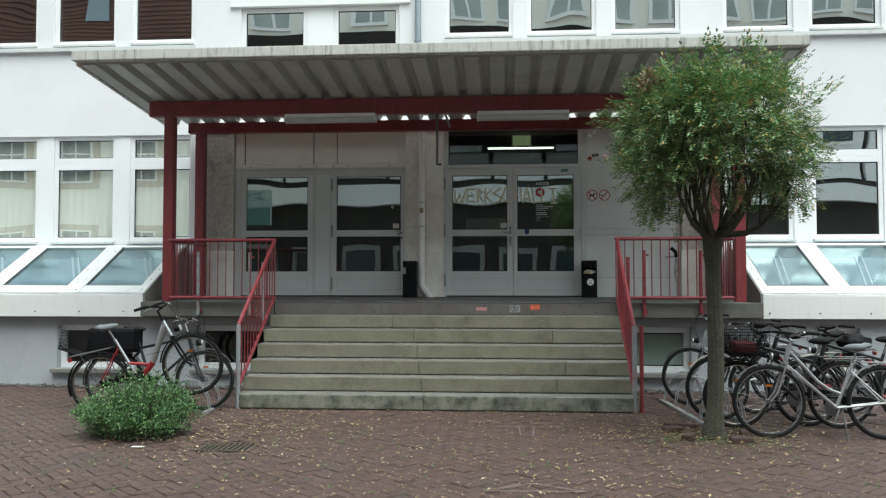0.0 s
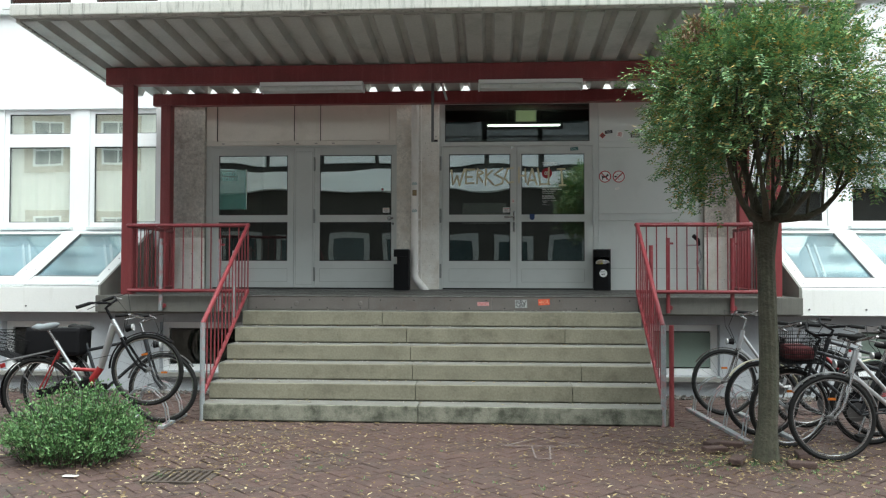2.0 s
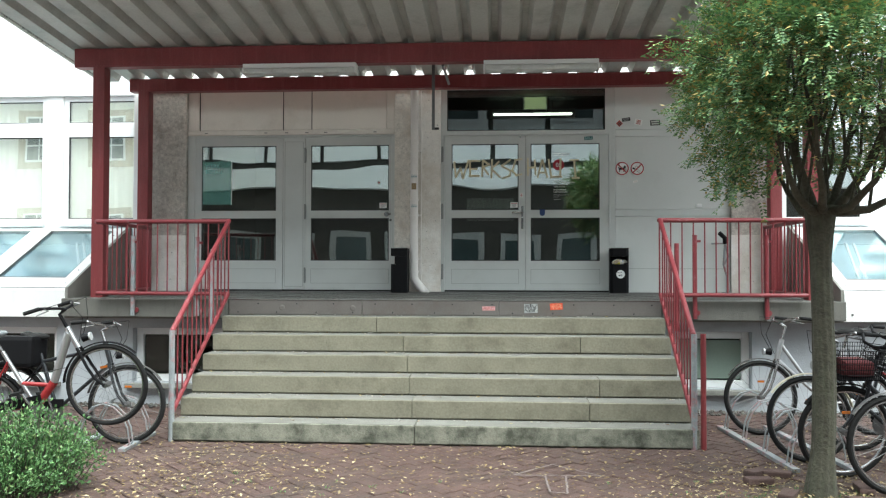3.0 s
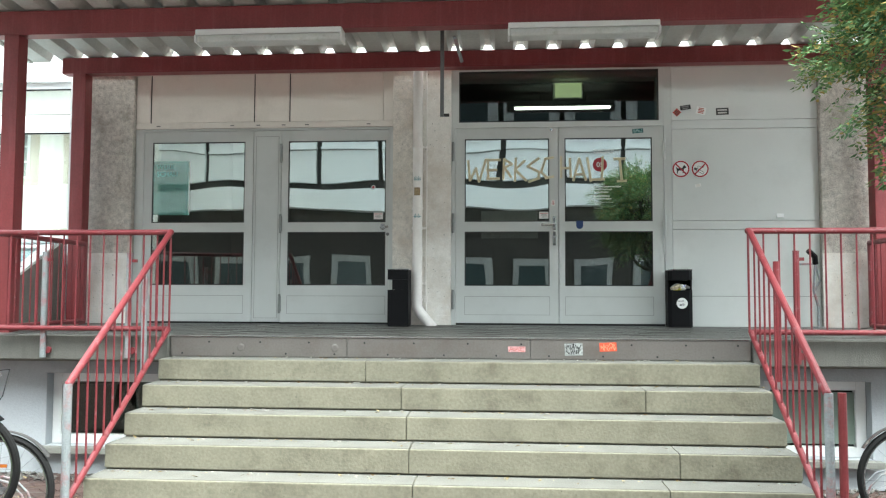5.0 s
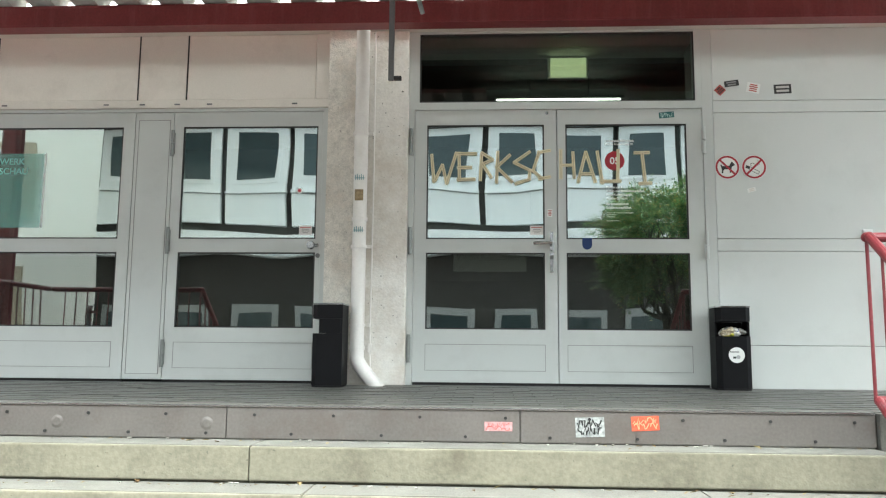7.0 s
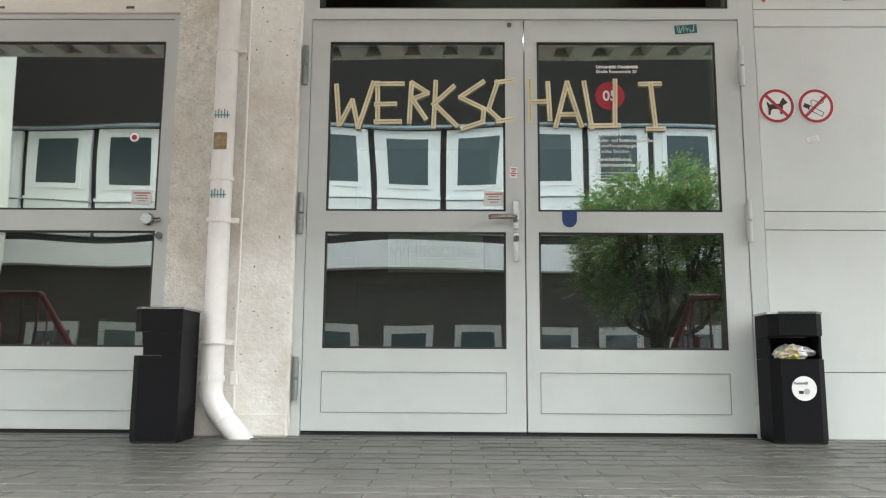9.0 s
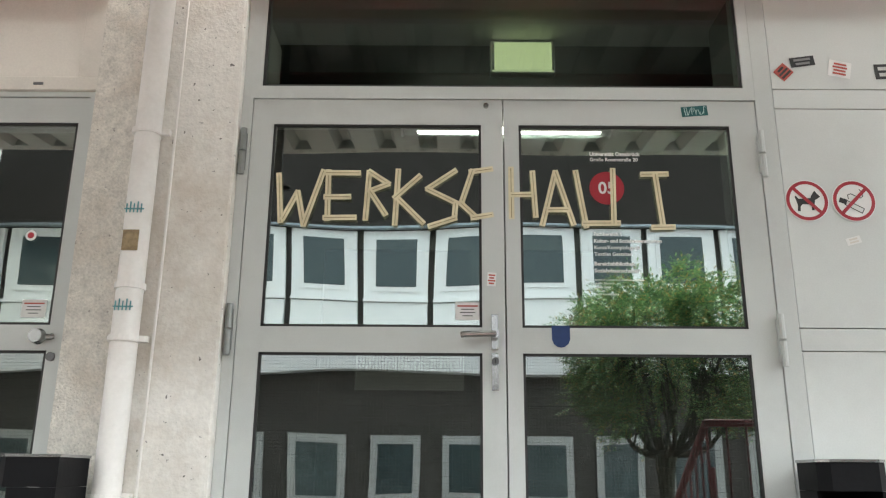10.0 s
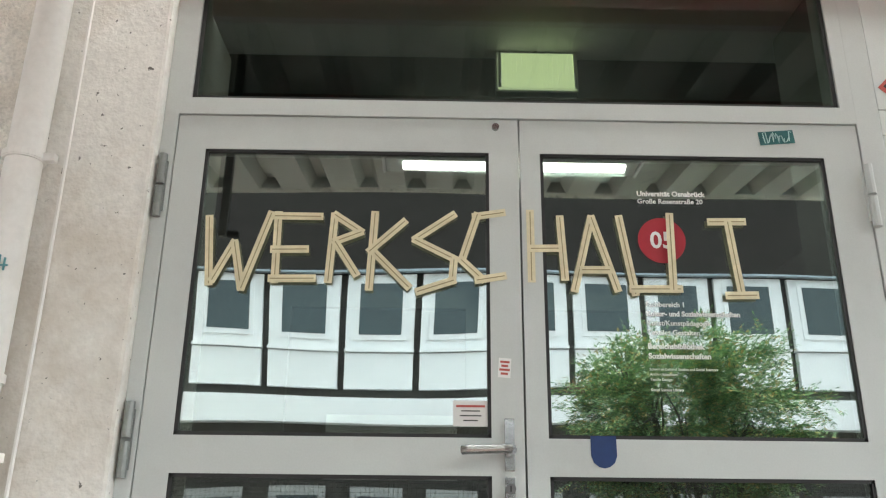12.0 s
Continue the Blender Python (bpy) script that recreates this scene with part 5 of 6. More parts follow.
for i in range(9):
    for z in (1.8, 4.9):
        x = -12.6 - 2.34 * i
        w = part("window", box(x, x + 1.0, HY + 0.005, HY + 0.07, z, z + 1.4), WHITE_FRAME, old)
        for a in (0, 1):
            for b in (0, 1, 2):
                part("pane", box(x + 0.08 + 0.45 * a, x + 0.48 + 0.45 * a, HY + 0.0705, HY + 0.08, z + 0.06 + 0.445 * b, z + 0.455 + 0.445 * b), FAR_PANE, w)
        for p in ((x - 0.25, x - 0.005, z - 0.2, z + 1.6), (x + 1.005, x + 1.26, z - 0.2, z + 1.6), (x, x + 1.0, z - 0.2, z - 0.005), (x, x + 1.0, z + 1.405, z + 1.6)):
            part("surround", box(p[0], p[1], HY + 0.002, HY + 0.05, p[2], p[3]), SANDSTONE, old)

# ---- plants ----


def leaf_mat(name, dark, mid, light, brown, share):
    """Leaves that vary one by one from dark to light green, a few of them yellow brown; light passes through."""
    m = bpy.data.materials.new(name)
    m.use_nodes = True
    n, l = m.node_tree.nodes, m.node_tree.links
    n.remove(n["Principled BSDF"])
    g, r = n.new("ShaderNodeNewGeometry"), n.new("ShaderNodeValToRGB")
    e = r.color_ramp.elements
    e[0].position, e[0].color = 0.0, (*dark, 1)
    e[1].position, e[1].color = 1.0, (*brown, 1)
    for p, c in ((0.5, mid), (1 - share * 1.4, light), (1 - share, brown)):
        q = e.new(p)
        q.color = (*c, 1)
    d, t, gl = n.new("ShaderNodeBsdfDiffuse"), n.new("ShaderNodeBsdfTranslucent"), n.new("ShaderNodeBsdfGlossy")
    gl.inputs["Roughness"].default_value = 0.45
    a, b = n.new("ShaderNodeMixShader"), n.new("ShaderNodeMixShader")
    a.inputs[0].default_value, b.inputs[0].default_value = 0.13, 0.04
    l.new(g.outputs["Random Per Island"], r.inputs[0])
    l.new(r.outputs[0], d.inputs[0]), l.new(r.outputs[0], t.inputs[0])
    l.new(d.outputs[0], a.inputs[1]), l.new(t.outputs[0], a.inputs[2])
    l.new(a.outputs[0], b.inputs[1]), l.new(gl.outputs[0], b.inputs[2])
    l.new(b.outputs[0], n["Material Output"].inputs[0])
    return m


TREE_LEAF = leaf_mat("tree leaf", (0.055, 0.125, 0.055), (0.155, 0.285, 0.115), (0.28, 0.42, 0.17), (0.38, 0.29, 0.09), 0.13)
BUSH_LEAF = leaf_mat("bush leaf", (0.035, 0.085, 0.03), (0.095, 0.205, 0.068), (0.18, 0.32, 0.12), (0.17, 0.24, 0.09), 0.05)
BARK = mat("grey brown bark", (0.062, 0.06, 0.042), 0.95, var=0.3, scale=14, bump=1.0, fine=50, dirt=(0.07, 0.085, 0.05), dirt_amount=0.6, dirt_scale=6, streak=True)


class Leaves:
    """Collects many small folded leaves into one mesh."""

    def __init__(self):
        self.v, self.f = [], []

    def add(self, p, along, side, length, width):
        nrm = along.cross(side).normalized()
        i = len(self.v)
        self.v += [p, p + along * length * 0.5 + side * width * 0.5 + nrm * width * 0.18, p + along * length, p + along * length * 0.5 - side * width * 0.5 + nrm * width * 0.18]
        self.f += [(i, i + 1, i + 2), (i, i + 2, i + 3)]

    def done(self, name, material, parent, label=""):
        off = base_of(parent)
        me = bpy.data.meshes.new(name)
        me.from_pydata([v - off for v in self.v], [], self.f)
        me.materials.append(material)
        ob = new(name, me)
        ob.parent = parent
        if label:
            ob["label"] = label
        return ob


def rnd_dir(r):
    while True:
        v = Vector((r.uniform(-1, 1), r.uniform(-1, 1), r.uniform(-1, 1)))
        if 0.1 < v.length < 1:
            return v.normalized()


def ball_tree(at, fork, centre, radii, seed):
    r = random.Random(seed)
    t = thing("tree", "small round-headed tree with feathery green leaves and a ridged grey trunk", "tree", at)
    base, top = Vector(at), Vector((at[0] + 0.04, at[1], fork))
    m = bmesh.new()
    n, rows = 44, 22
    rings = []
    for k in range(rows + 1):
        f = k / rows
        rad = 0.076 - 0.010 * f + 0.03 * max(0, 1 - f * 7) + 0.04 * max(0, (f - 0.82) / 0.18)
        c = base.lerp(top, f) + Vector((0.02 * math.sin(f * 5), 0, 0))
        rings.append([m.verts.new(c + rad * (1 + 0.05 * math.sin(11 * a + 3 * f) + 0.06 * noise.noise(Vector((math.cos(a) * 6, math.sin(a) * 6, f * 9))) + 0.05 * noise.noise(Vector((math.cos(a) * 2, math.sin(a) * 2, f * 5)))) * Vector((math.cos(a), math.sin(a), 0))) for a in (2 * math.pi * i / n for i in range(n))])
    for a, b in zip(rings, rings[1:]):
        for i in range(n):
            m.faces.new((a[i], a[(i + 1) % n], b[(i + 1) % n], b[i]))
    m.faces.new(rings[-1])
    part("trunk", m, BARK, t, smooth=True)
    C, R = Vector(centre), Vector(radii)
    tips = []
    for k in range(10):
        ang = 2 * math.pi * k / 10 + r.uniform(-0.2, 0.2)
        lift = r.choice((0.0, 0.08, 0.2, 0.4, 0.65, 0.9))
        end = C + Vector((math.cos(ang) * R.x * 0.62 * (1.05 - lift * 0.6), math.sin(ang) * R.y * 0.62 * (1.05 - lift * 0.6), (lift - 0.42) * R.z * 1.25))
        start = top + Vector((math.cos(ang), math.sin(ang), 0)) * 0.06 - Vector((0, 0, 0.04))
        pts = []
        for i in range(7):
            f = i / 6
            p = start.lerp(end, f) + Vector((0, 0, -0.16 * math.sin(math.pi * f) * (1 - lift)))
            pts.append(p + 0.035 * f * rnd_dir(r))
        limb = part("limb", tube(pts, 0.036, 8, r_end=0.01), BARK, t, smooth=True)
        twigs = bmesh.new()
        for i in range(5):
            p = pts[2 + i]
            q = C + Vector((math.cos(ang + r.uniform(-0.5, 0.5)) * R.x, math.sin(ang + r.uniform(-0.5, 0.5)) * R.y, 0)) * r.uniform(0.3, 0.62) + Vector((0, 0, r.uniform(-0.15, 0.6) * R.z))
            tube([p, p.lerp(q, 0.35) + Vector((0, 0, -0.05)) + 0.04 * rnd_dir(r), p.lerp(q, 0.7) + 0.05 * rnd_dir(r), q], 0.012, 6, twigs, r_end=0.006)
            tips.append(q)
        for i in range(9):
            p = pts[r.randint(2, 6)]
            d = (rnd_dir(r) + (p - C).normalized() * 0.9 + Vector((0, 0, 0.25))).normalized()
            q = p + d * r.uniform(0.25, 0.5)
            if q.z < C.z - 0.34 * R.z:
                continue
            tube([p, p.lerp(q, 0.5) + 0.03 * rnd_dir(r), q], 0.011, 5, twigs, r_end=0.004)
            tips.append(q)
            for _ in range(3):
                s = q + (rnd_dir(r) + d).normalized() * r.uniform(0.12, 0.3)
                tube([q.lerp(p, r.uniform(0, 0.5)), s], 0.005, 4, twigs, r_end=0.002)
        tagged(part("twig_spray", twigs, BARK, limb), kind="stuff")
    tips = [q for q in tips if q.z > C.z - 0.34 * R.z]
    L = Leaves()
    boughs = []
    while len(boughs) < 130:
        d = rnd_dir(r)
        flat = Vector((d.x, d.y)).length
        if d.z < -0.88 or (d.z < -0.3 and flat < 0.5):
            continue
        q = r.uniform(0.62, 0.93) if len(boughs) > 18 else r.uniform(0.3, 0.5)
        boughs.append((C + Vector((d.x * R.x, d.y * R.y, d.z * R.z)) * q, r.uniform(0.15, 0.29)))
    made = 0
    while made < 7000:
        c0, size = boughs[int(r.random() * len(boughs))]
        e = rnd_dir(r)
        p = c0 + Vector((e.x, e.y, e.z * 0.7)) * size * r.random() ** 0.45
        if made % 9 == 0:
            p = tips[made // 9 % len(tips)] + 0.06 * e
        if noise.noise(p * 3.6) < -0.30:
            made += 1
            continue
        d = (p - C).normalized()
        along = (Vector((d.x, d.y, d.z * 0.4)) + rnd_dir(r) * 0.75 + Vector((0, 0, 0.05 if d.z > 0.2 else -0.2))).normalized()
        side = (along.cross(Vector((0, 0, 1))).normalized() + 0.4 * rnd_dir(r)).normalized()
        ln = r.uniform(0.09, 0.17)
        for k in range(6):
            f = 0.15 + 0.8 * k / 5
            q = p + along * ln * f - Vector((0, 0, 0.03 * f * f))
            for s in (1, -1):
                w = (along * 0.45 + side * s + rnd_dir(r) * 0.25).normalized()
                L.add(q, w, w.cross(along.cross(side)).normalized(), r.uniform(0.026, 0.044), r.uniform(0.013, 0.02))
        L.add(p + along * ln, along, side, 0.05, 0.022)
        made += 1
    L.done("crown", TREE_LEAF, t, "feathery crown, bright green on top with a few yellowed sprays")
    D = Leaves()
    for _ in range(40):
        p = C + Vector((-0.74, -0.62, 0.40)) + 0.10 * rnd_dir(r)
        for k in range(9):
            D.add(p + 0.03 * rnd_dir(r), rnd_dir(r), rnd_dir(r), 0.05, 0.018)
    D.done("withered_spray", leaf_mat("withered leaf", (0.12, 0.07, 0.035), (0.16, 0.10, 0.05), (0.2, 0.13, 0.07), (0.14, 0.09, 0.05), 0.2), t, "withered brown spray")
    return t


ball_tree((2.25, 7.86, 0.0), 1.98, (2.31, 7.86, 2.87), (1.08, 1.06, 0.87), 4)

# bush by the bikes
r = random.Random(9)
bush = thing("bush", "low ragged green bush growing from the paving", "bush", (-3.2, 7.5, 0))
stems = bmesh.new()
L = Leaves()
BC = Vector((-3.28, 7.52, 0.0))
for k in range(330):
    a, q = r.uniform(0, 2 * math.pi), math.sqrt(r.random())
    foot = BC + Vector((math.cos(a) * 0.42 * q, math.sin(a) * 0.30 * q, 0))
    h = 0.6 * (1 - 0.62 * q ** 2.2) * r.uniform(0.66, 1.12)
    tip = BC + Vector((math.cos(a) * 0.66 * q, math.sin(a) * 0.5 * q, h))
    mid = foot.lerp(tip, 0.5) + Vector((0, 0, 0.05))
    tube([foot, mid, tip], 0.004, 4, stems, r_end=0.0015)
    for i in range(34):
        f = r.uniform(0.12, 1.0)
        p = foot.lerp(mid, f * 2) if f < 0.5 else mid.lerp(tip, f * 2 - 1)
        p = p + 0.045 * rnd_dir(r)
        p.z = max(p.z, 0.01)
        w = (rnd_dir(r) + Vector((0, 0, 0.5)) + (p - BC).normalized() * 0.5).normalized()
        L.add(p, w, w.cross(rnd_dir(r)).normalized(), r.uniform(0.02, 0.038), r.uniform(0.012, 0.02))
tagged(part("stem_tangle", stems, BARK, bush), kind="stuff")
L.done("foliage", BUSH_LEAF, bush)


# ---- bicycles ----
def hoop(c, R, rr, n=40, k=8, arc=(0, 360), flat=1.0):
    """A ring, or an arc of one, in the plane of the wheel."""
    m = bmesh.new()
    a0, a1 = radians(arc[0]), radians(arc[1])
    full = arc[1] - arc[0] >= 360
    rings = []
    for i in range(n if full else n + 1):
        a = a0 + (a1 - a0) * i / n
        d = Vector((math.cos(a), 0, math.sin(a)))
        rings.append([m.verts.new(Vector(c) + d * (R + rr * math.cos(b)) + Vector((0, rr * flat * math.sin(b), 0))) for b in (2 * math.pi * j / k for j in range(k))])
    for i in range(len(rings) if full else len(rings) - 1):
        p, q = rings[i], rings[(i + 1) % len(rings)]
        for j in range(k):
            m.faces.new((p[j], p[(j + 1) % k], q[(j + 1) % k], q[j]))
    return m


CHROME = mat("bicycle chrome", (0.42, 0.42, 0.42), 0.25, 0.9, var=0.05, bump=0.02)
SILVER = mat("silver bicycle lacquer", (0.52, 0.53, 0.54), 0.28, 0.8, var=0.06, bump=0.02)
FRAME_RED = mat("red bicycle lacquer", (0.26, 0.02, 0.022), 0.35, var=0.08, bump=0.03)
FRAME_BLACK = mat("black frame paint", (0.02, 0.022, 0.025), 0.3, 0.1, var=0.05, bump=0.02)
SEAT_GREY = mat("grey saddle cover", (0.16, 0.18, 0.19), 0.7, var=0.15, bump=0.2)
GUARD_CREAM = mat("cream mudguard", (0.55, 0.52, 0.40), 0.35, var=0.05, bump=0.02)
BAG_RED = mat("dark red cloth", (0.09, 0.012, 0.014), 0.8, var=0.3, scale=12, bump=0.3)
LENS = mat("lamp lens", (0.5, 0.52, 0.52), 0.1, 0.3, bump=0)
ORANGE = mat("orange reflector", (0.40, 0.12, 0.02), 0.2, bump=0)


def bicycle(label, at, heading, pitch=0.0, lean=0.0, frame_mat=SILVER, lower=None, stay=None, guard=DARKSTEEL, saddle=RUBBER, basket="", low_step=True, rack=True, stand=True, mono=False, drop=0.0, pack=False, twin=False, fork=None, bar_mat=None):
    t = thing("bicycle", label, "bicycle", (0, 0, 0), "parked bicycles")
    R = 0.325
    ra, fa = Vector((0, 0, R + 0.018)), Vector((1.06, 0, R + 0.018))
    head_lo, head_hi = Vector((0.90, 0, 0.70)), Vector((0.845, 0, 0.885))
    bb, seat_top = Vector((0.44, 0, 0.29)), Vector((0.27, 0, 0.80 - drop))
    bar_mat = bar_mat or CHROME
    for c, nm in ((ra, "rear"), (fa, "front")):
        w = part("wheel", hoop(c, R - 0.022, 0.009, 40, 6, flat=1.5), CHROME, t)
        part("tyre", hoop(c, R, 0.021, 44, 8), RUBBER, w, "black tyre")
        part("hub", tube([c + Vector((0, -0.05, 0)), c + Vector((0, 0.05, 0))], 0.022, 10), DARKSTEEL, w)
        sp = bmesh.new()
        for i in range(24):
            a = 2 * math.pi * i / 24
            b = a + (0.5 if i % 2 else -0.5)
            s = 0.03 if i % 4 < 2 else -0.03
            tube([c + Vector((math.cos(b) * 0.022, s, math.sin(b) * 0.022)), c + Vector((math.cos(a) * (R - 0.025), 0, math.sin(a) * (R - 0.025)))], 0.0013, 3, sp)
        part("spokes", sp, DARKSTEEL, w)
        part("mudguard", hoop(c, R + 0.036, 0.006, 24, 6, (20, 190) if nm == "rear" else (35, 165), 4.0), guard, t)
        if nm == "front":
            part("reflector", box(c.x - 0.03, c.x + 0.03, 0.012, 0.02, c.z + 0.14, c.z + 0.16), ORANGE, w)
    lower = lower or frame_mat
    stay = stay or lower
    if mono:
        knee = bb.lerp(head_lo, 0.42)
        f = part("frame", tube([bb, knee], 0.034, 14), FRAME_RED, t, "red lower end of a thick down tube")
        part("down_tube", tube([knee, head_hi + Vector((0.005, 0, -0.05))], 0.033, 14), frame_mat, f)
        part("top_tube", tube([bb.lerp(head_lo, 0.36), bb.lerp(seat_top, 0.42)], 0.018, 12), FRAME_RED, f)
    else:
        f = part("frame", tube([bb, head_lo], 0.017, 12), lower, t)
    if mono:
        part("name_bar", box(0.585, 0.77, -0.0355, -0.0335, 0.555, 0.563), DARKSTEEL, f)
    elif twin:
        part("top_tube", tube([head_hi + Vector((0.01, 0, -0.06)), Vector((0.60, 0, 0.535)), Vector((0.50, 0, 0.46)), bb.lerp(seat_top, 0.3)], 0.015, 12), frame_mat, f)
    elif low_step:
        part("top_tube", tube([head_hi + Vector((0.01, 0, -0.05)), Vector((0.62, 0, 0.50)), Vector((0.45, 0, 0.46)), bb.lerp(seat_top, 0.34)], 0.017, 12), frame_mat, f)
    else:
        part("top_tube", tube([head_hi + Vector((0.01, 0, -0.05)), bb.lerp(seat_top, 0.86)], 0.016, 12), frame_mat, f)
    part("seat_tube", tube([bb, seat_top], 0.017, 12), frame_mat, f)
    part("head_tube", tube([head_lo, head_hi], 0.023, 12), frame_mat, f)
    for s in (-0.055, 0.055):
        o = Vector((0, s, 0))
        part("chain_stay", tube([bb + o * 0.5, ra + o], 0.010, 8), stay, f)
        part("seat_stay", tube([bb.lerp(seat_top, 0.82) + o * 0.4, ra + o], 0.008, 8), stay, f)
    for s in (-0.05, 0.05):
        o = Vector((0, s, 0))
        part("fork_blade", tube([head_lo + o * 0.7, Vector((0.955, s, 0.52)), Vector((0.995, s, 0.42)), fa + o], 0.013, 8), fork or (CHROME if frame_mat is SILVER else frame_mat), t)
    h = part("stem", tube([head_hi, head_hi + Vector((-0.035, 0, 0.12 - drop)), head_hi + Vector((0.02, 0, 0.15 - drop))], 0.014, 10), bar_mat, t)
    top = head_hi + Vector((0.02, 0, 0.15 - drop))
    bar_pts = [top + Vector((-0.17, 0.29, 0.04)), top + Vector((-0.06, 0.27, 0.05)), top + Vector((0.01, 0.12, 0.02)), top, top + Vector((0.01, -0.12, 0.02)), top + Vector((-0.06, -0.27, 0.05)), top + Vector((-0.17, -0.29, 0.04))]
    part("handlebar", tube(bar_pts, 0.012, 8), bar_mat, h)
    for s in (1, -1):
        part("grip", tube([top + Vector((-0.07, 0.272 * s, 0.05)), top + Vector((-0.19, 0.293 * s, 0.038))], 0.017, 10), RUBBER, h)
        part("brake_lever", tube([top + Vector((-0.05, 0.25 * s, 0.045)), top + Vector((0.0, 0.27 * s, 0.02)), top + Vector((-0.09, 0.31 * s, 0.0))], 0.006, 6), DARKSTEEL, h)
        part("brake_cable", tube([top + Vector((-0.04, 0.25 * s, 0.045)), top + Vector((0.12, 0.16 * s, 0.06)), top + Vector((0.15, 0.05 * s, -0.1)), head_lo + Vector((0.03, 0.02 * s, 0.05))], 0.003, 5), RUBBER, h)
    lamp = part("headlight", disc((0.985, 0, 0.77), 0.036, 0.06, "x", 18, r2=0.025), BLACK, t)
    part("lens", disc((1.02, 0, 0.77), 0.034, 0.012, "x", 18), LENS, lamp)
    part("seat_post", tube([seat_top, seat_top + Vector((-0.045, 0, 0.13))], 0.013, 10), CHROME, t)
    m = bmesh.new()
    bmesh.ops.create_uvsphere(m, u_segments=18, v_segments=10, radius=1)
    for v in m.verts:
        x = v.co.x
        wd = 0.088 * (1 - 0.42 * (x + 1)) if x > -0.35 else 0.088 * 0.75
        v.co = Vector((0.215 + x * 0.135, v.co.y * max(wd, 0.022), 0.95 + v.co.z * 0.036 + (0.018 if x < -0.4 else 0) - drop))
    part("saddle", m, saddle, t, smooth=True)
    cr = part("chainwheel", disc((bb.x, -0.06, bb.z), 0.085, 0.006, "y", 28), DARKSTEEL, t)
    part("chain_guard", box(bb.x - 0.42, bb.x + 0.09, -0.075, -0.062, bb.z + 0.02, bb.z + 0.10, 0.005), BLACK, t)
    for s in (-1, 1):
        part("crank", tube([(bb.x, s * 0.075, bb.z), (bb.x + s * 0.06, s * 0.085, bb.z - s * 0.155)], 0.010, 8), CHROME, cr)
        part("pedal", box(bb.x + s * 0.06 - 0.045, bb.x + s * 0.06 + 0.045, s * 0.14 - 0.04, s * 0.14 + 0.04, bb.z - s * 0.155 - 0.012, bb.z - s * 0.155 + 0.012, 0.004), RUBBER, cr)
    if rack:
        k = part("luggage_rack", tube([(0.22, 0.06, 0.72), (-0.26, 0.06, 0.72), (-0.26, -0.06, 0.72), (0.22, -0.06, 0.72)], 0.006, 6), DARKSTEEL, t)
        for s in (-0.06, 0.06):
            part("rack_stay", tube([(-0.12, s, 0.72), (0, s, 0.36)], 0.005, 6), DARKSTEEL, k)
        for q in range(4):
            part("rack_bar", tube([(-0.2 + 0.11 * q, -0.06, 0.72), (-0.2 + 0.11 * q, 0.06, 0.72)], 0.004, 5), DARKSTEEL, k)
        part("tail_light", box(-0.285, -0.265, -0.03, 0.03, 0.66, 0.70, 0.004), FRAME_RED, k)
    if pack:
        m = bmesh.new()
        bmesh.ops.create_icosphere(m, subdivisions=3, radius=1)
        for v in m.verts:
            v.co *= 1 + 0.4 * noise.noise(v.co * 2.6) + 0.2 * noise.noise(v.co * 7)
            v.co = Vector((-0.03 + v.co.x * 0.17, v.co.y * 0.13, 0.80 + v.co.z * 0.09))
        part("pack", m, BLACK, t, "crumpled black bag on the rack", smooth=True)
    if stand:
        part("kickstand", tube([(0.40, 0.04, 0.27), (0.38, 0.10, 0.0)], 0.008, 8), DARKSTEEL, t)
    if basket:
        bx, z0 = (1.02, 0.76) if basket == "front" else (-0.46, 0.60)
        q = part("basket", box(bx - 0.16, bx + 0.16, -0.16, 0.16, z0, z0 + 0.008), BLACK, t, "black wire basket")
        wires = bmesh.new()
        for i in range(21):
            u = -0.17 + 0.34 * i / 20
            for s in (-0.16, 0.16):
                tube([(bx + u * 0.9, s, z0), (bx + u * 1.1, s * 1.15, z0 + 0.22)], 0.0022, 4, wires)
                tube([(bx + s, u * 0.9, z0), (bx + s * 1.15, u * 1.1, z0 + 0.22)], 0.0022, 4, wires)
        for zz in (0.04, 0.08, 0.12, 0.16, 0.19, 0.22):
            e = 0.16 * (1 + 0.15 * zz / 0.22)
            tube([(bx - e, -e, z0 + zz), (bx + e, -e, z0 + zz), (bx + e, e, z0 + zz), (bx - e, e, z0 + zz)], 0.003, 4, wires, closed=True)
        net = part("basket_mesh", wires, BLACK, q)
        if basket == "front":
            part("bag", box(bx - 0.12, bx + 0.1, -0.11, 0.11, z0 + 0.01, z0 + 0.13, 0.04), BAG_RED, q, "dark red bag in the basket")
        else:
            part("bag", box(bx + 0.19, bx + 0.74, -0.17, 0.12, z0 + 0.06, z0 + 0.34, 0.04), BLACK, q, "black cloth bag")
            for o in (q, net):
                o.data.transform(Matrix.Translation((bx + 0.16, 0, z0)) @ Matrix.Rotation(radians(18), 4, "Y") @ Matrix.Translation((-bx - 0.16, 0, -z0)))
    t.matrix_basis = pose(*at, 0, 0, heading) @ pose(0, 0, 0, lean, -pitch, 0)
    return t


bicycle("silver and red trekking bicycle, front wheel up in a rack", (-4.18, 8.70, 0.0), 3, 12.5, 4, SILVER, FRAME_RED, FRAME_RED, BLACK, SEAT_GREY, stand=False, mono=True, fork=BLACK, bar_mat=BLACK)
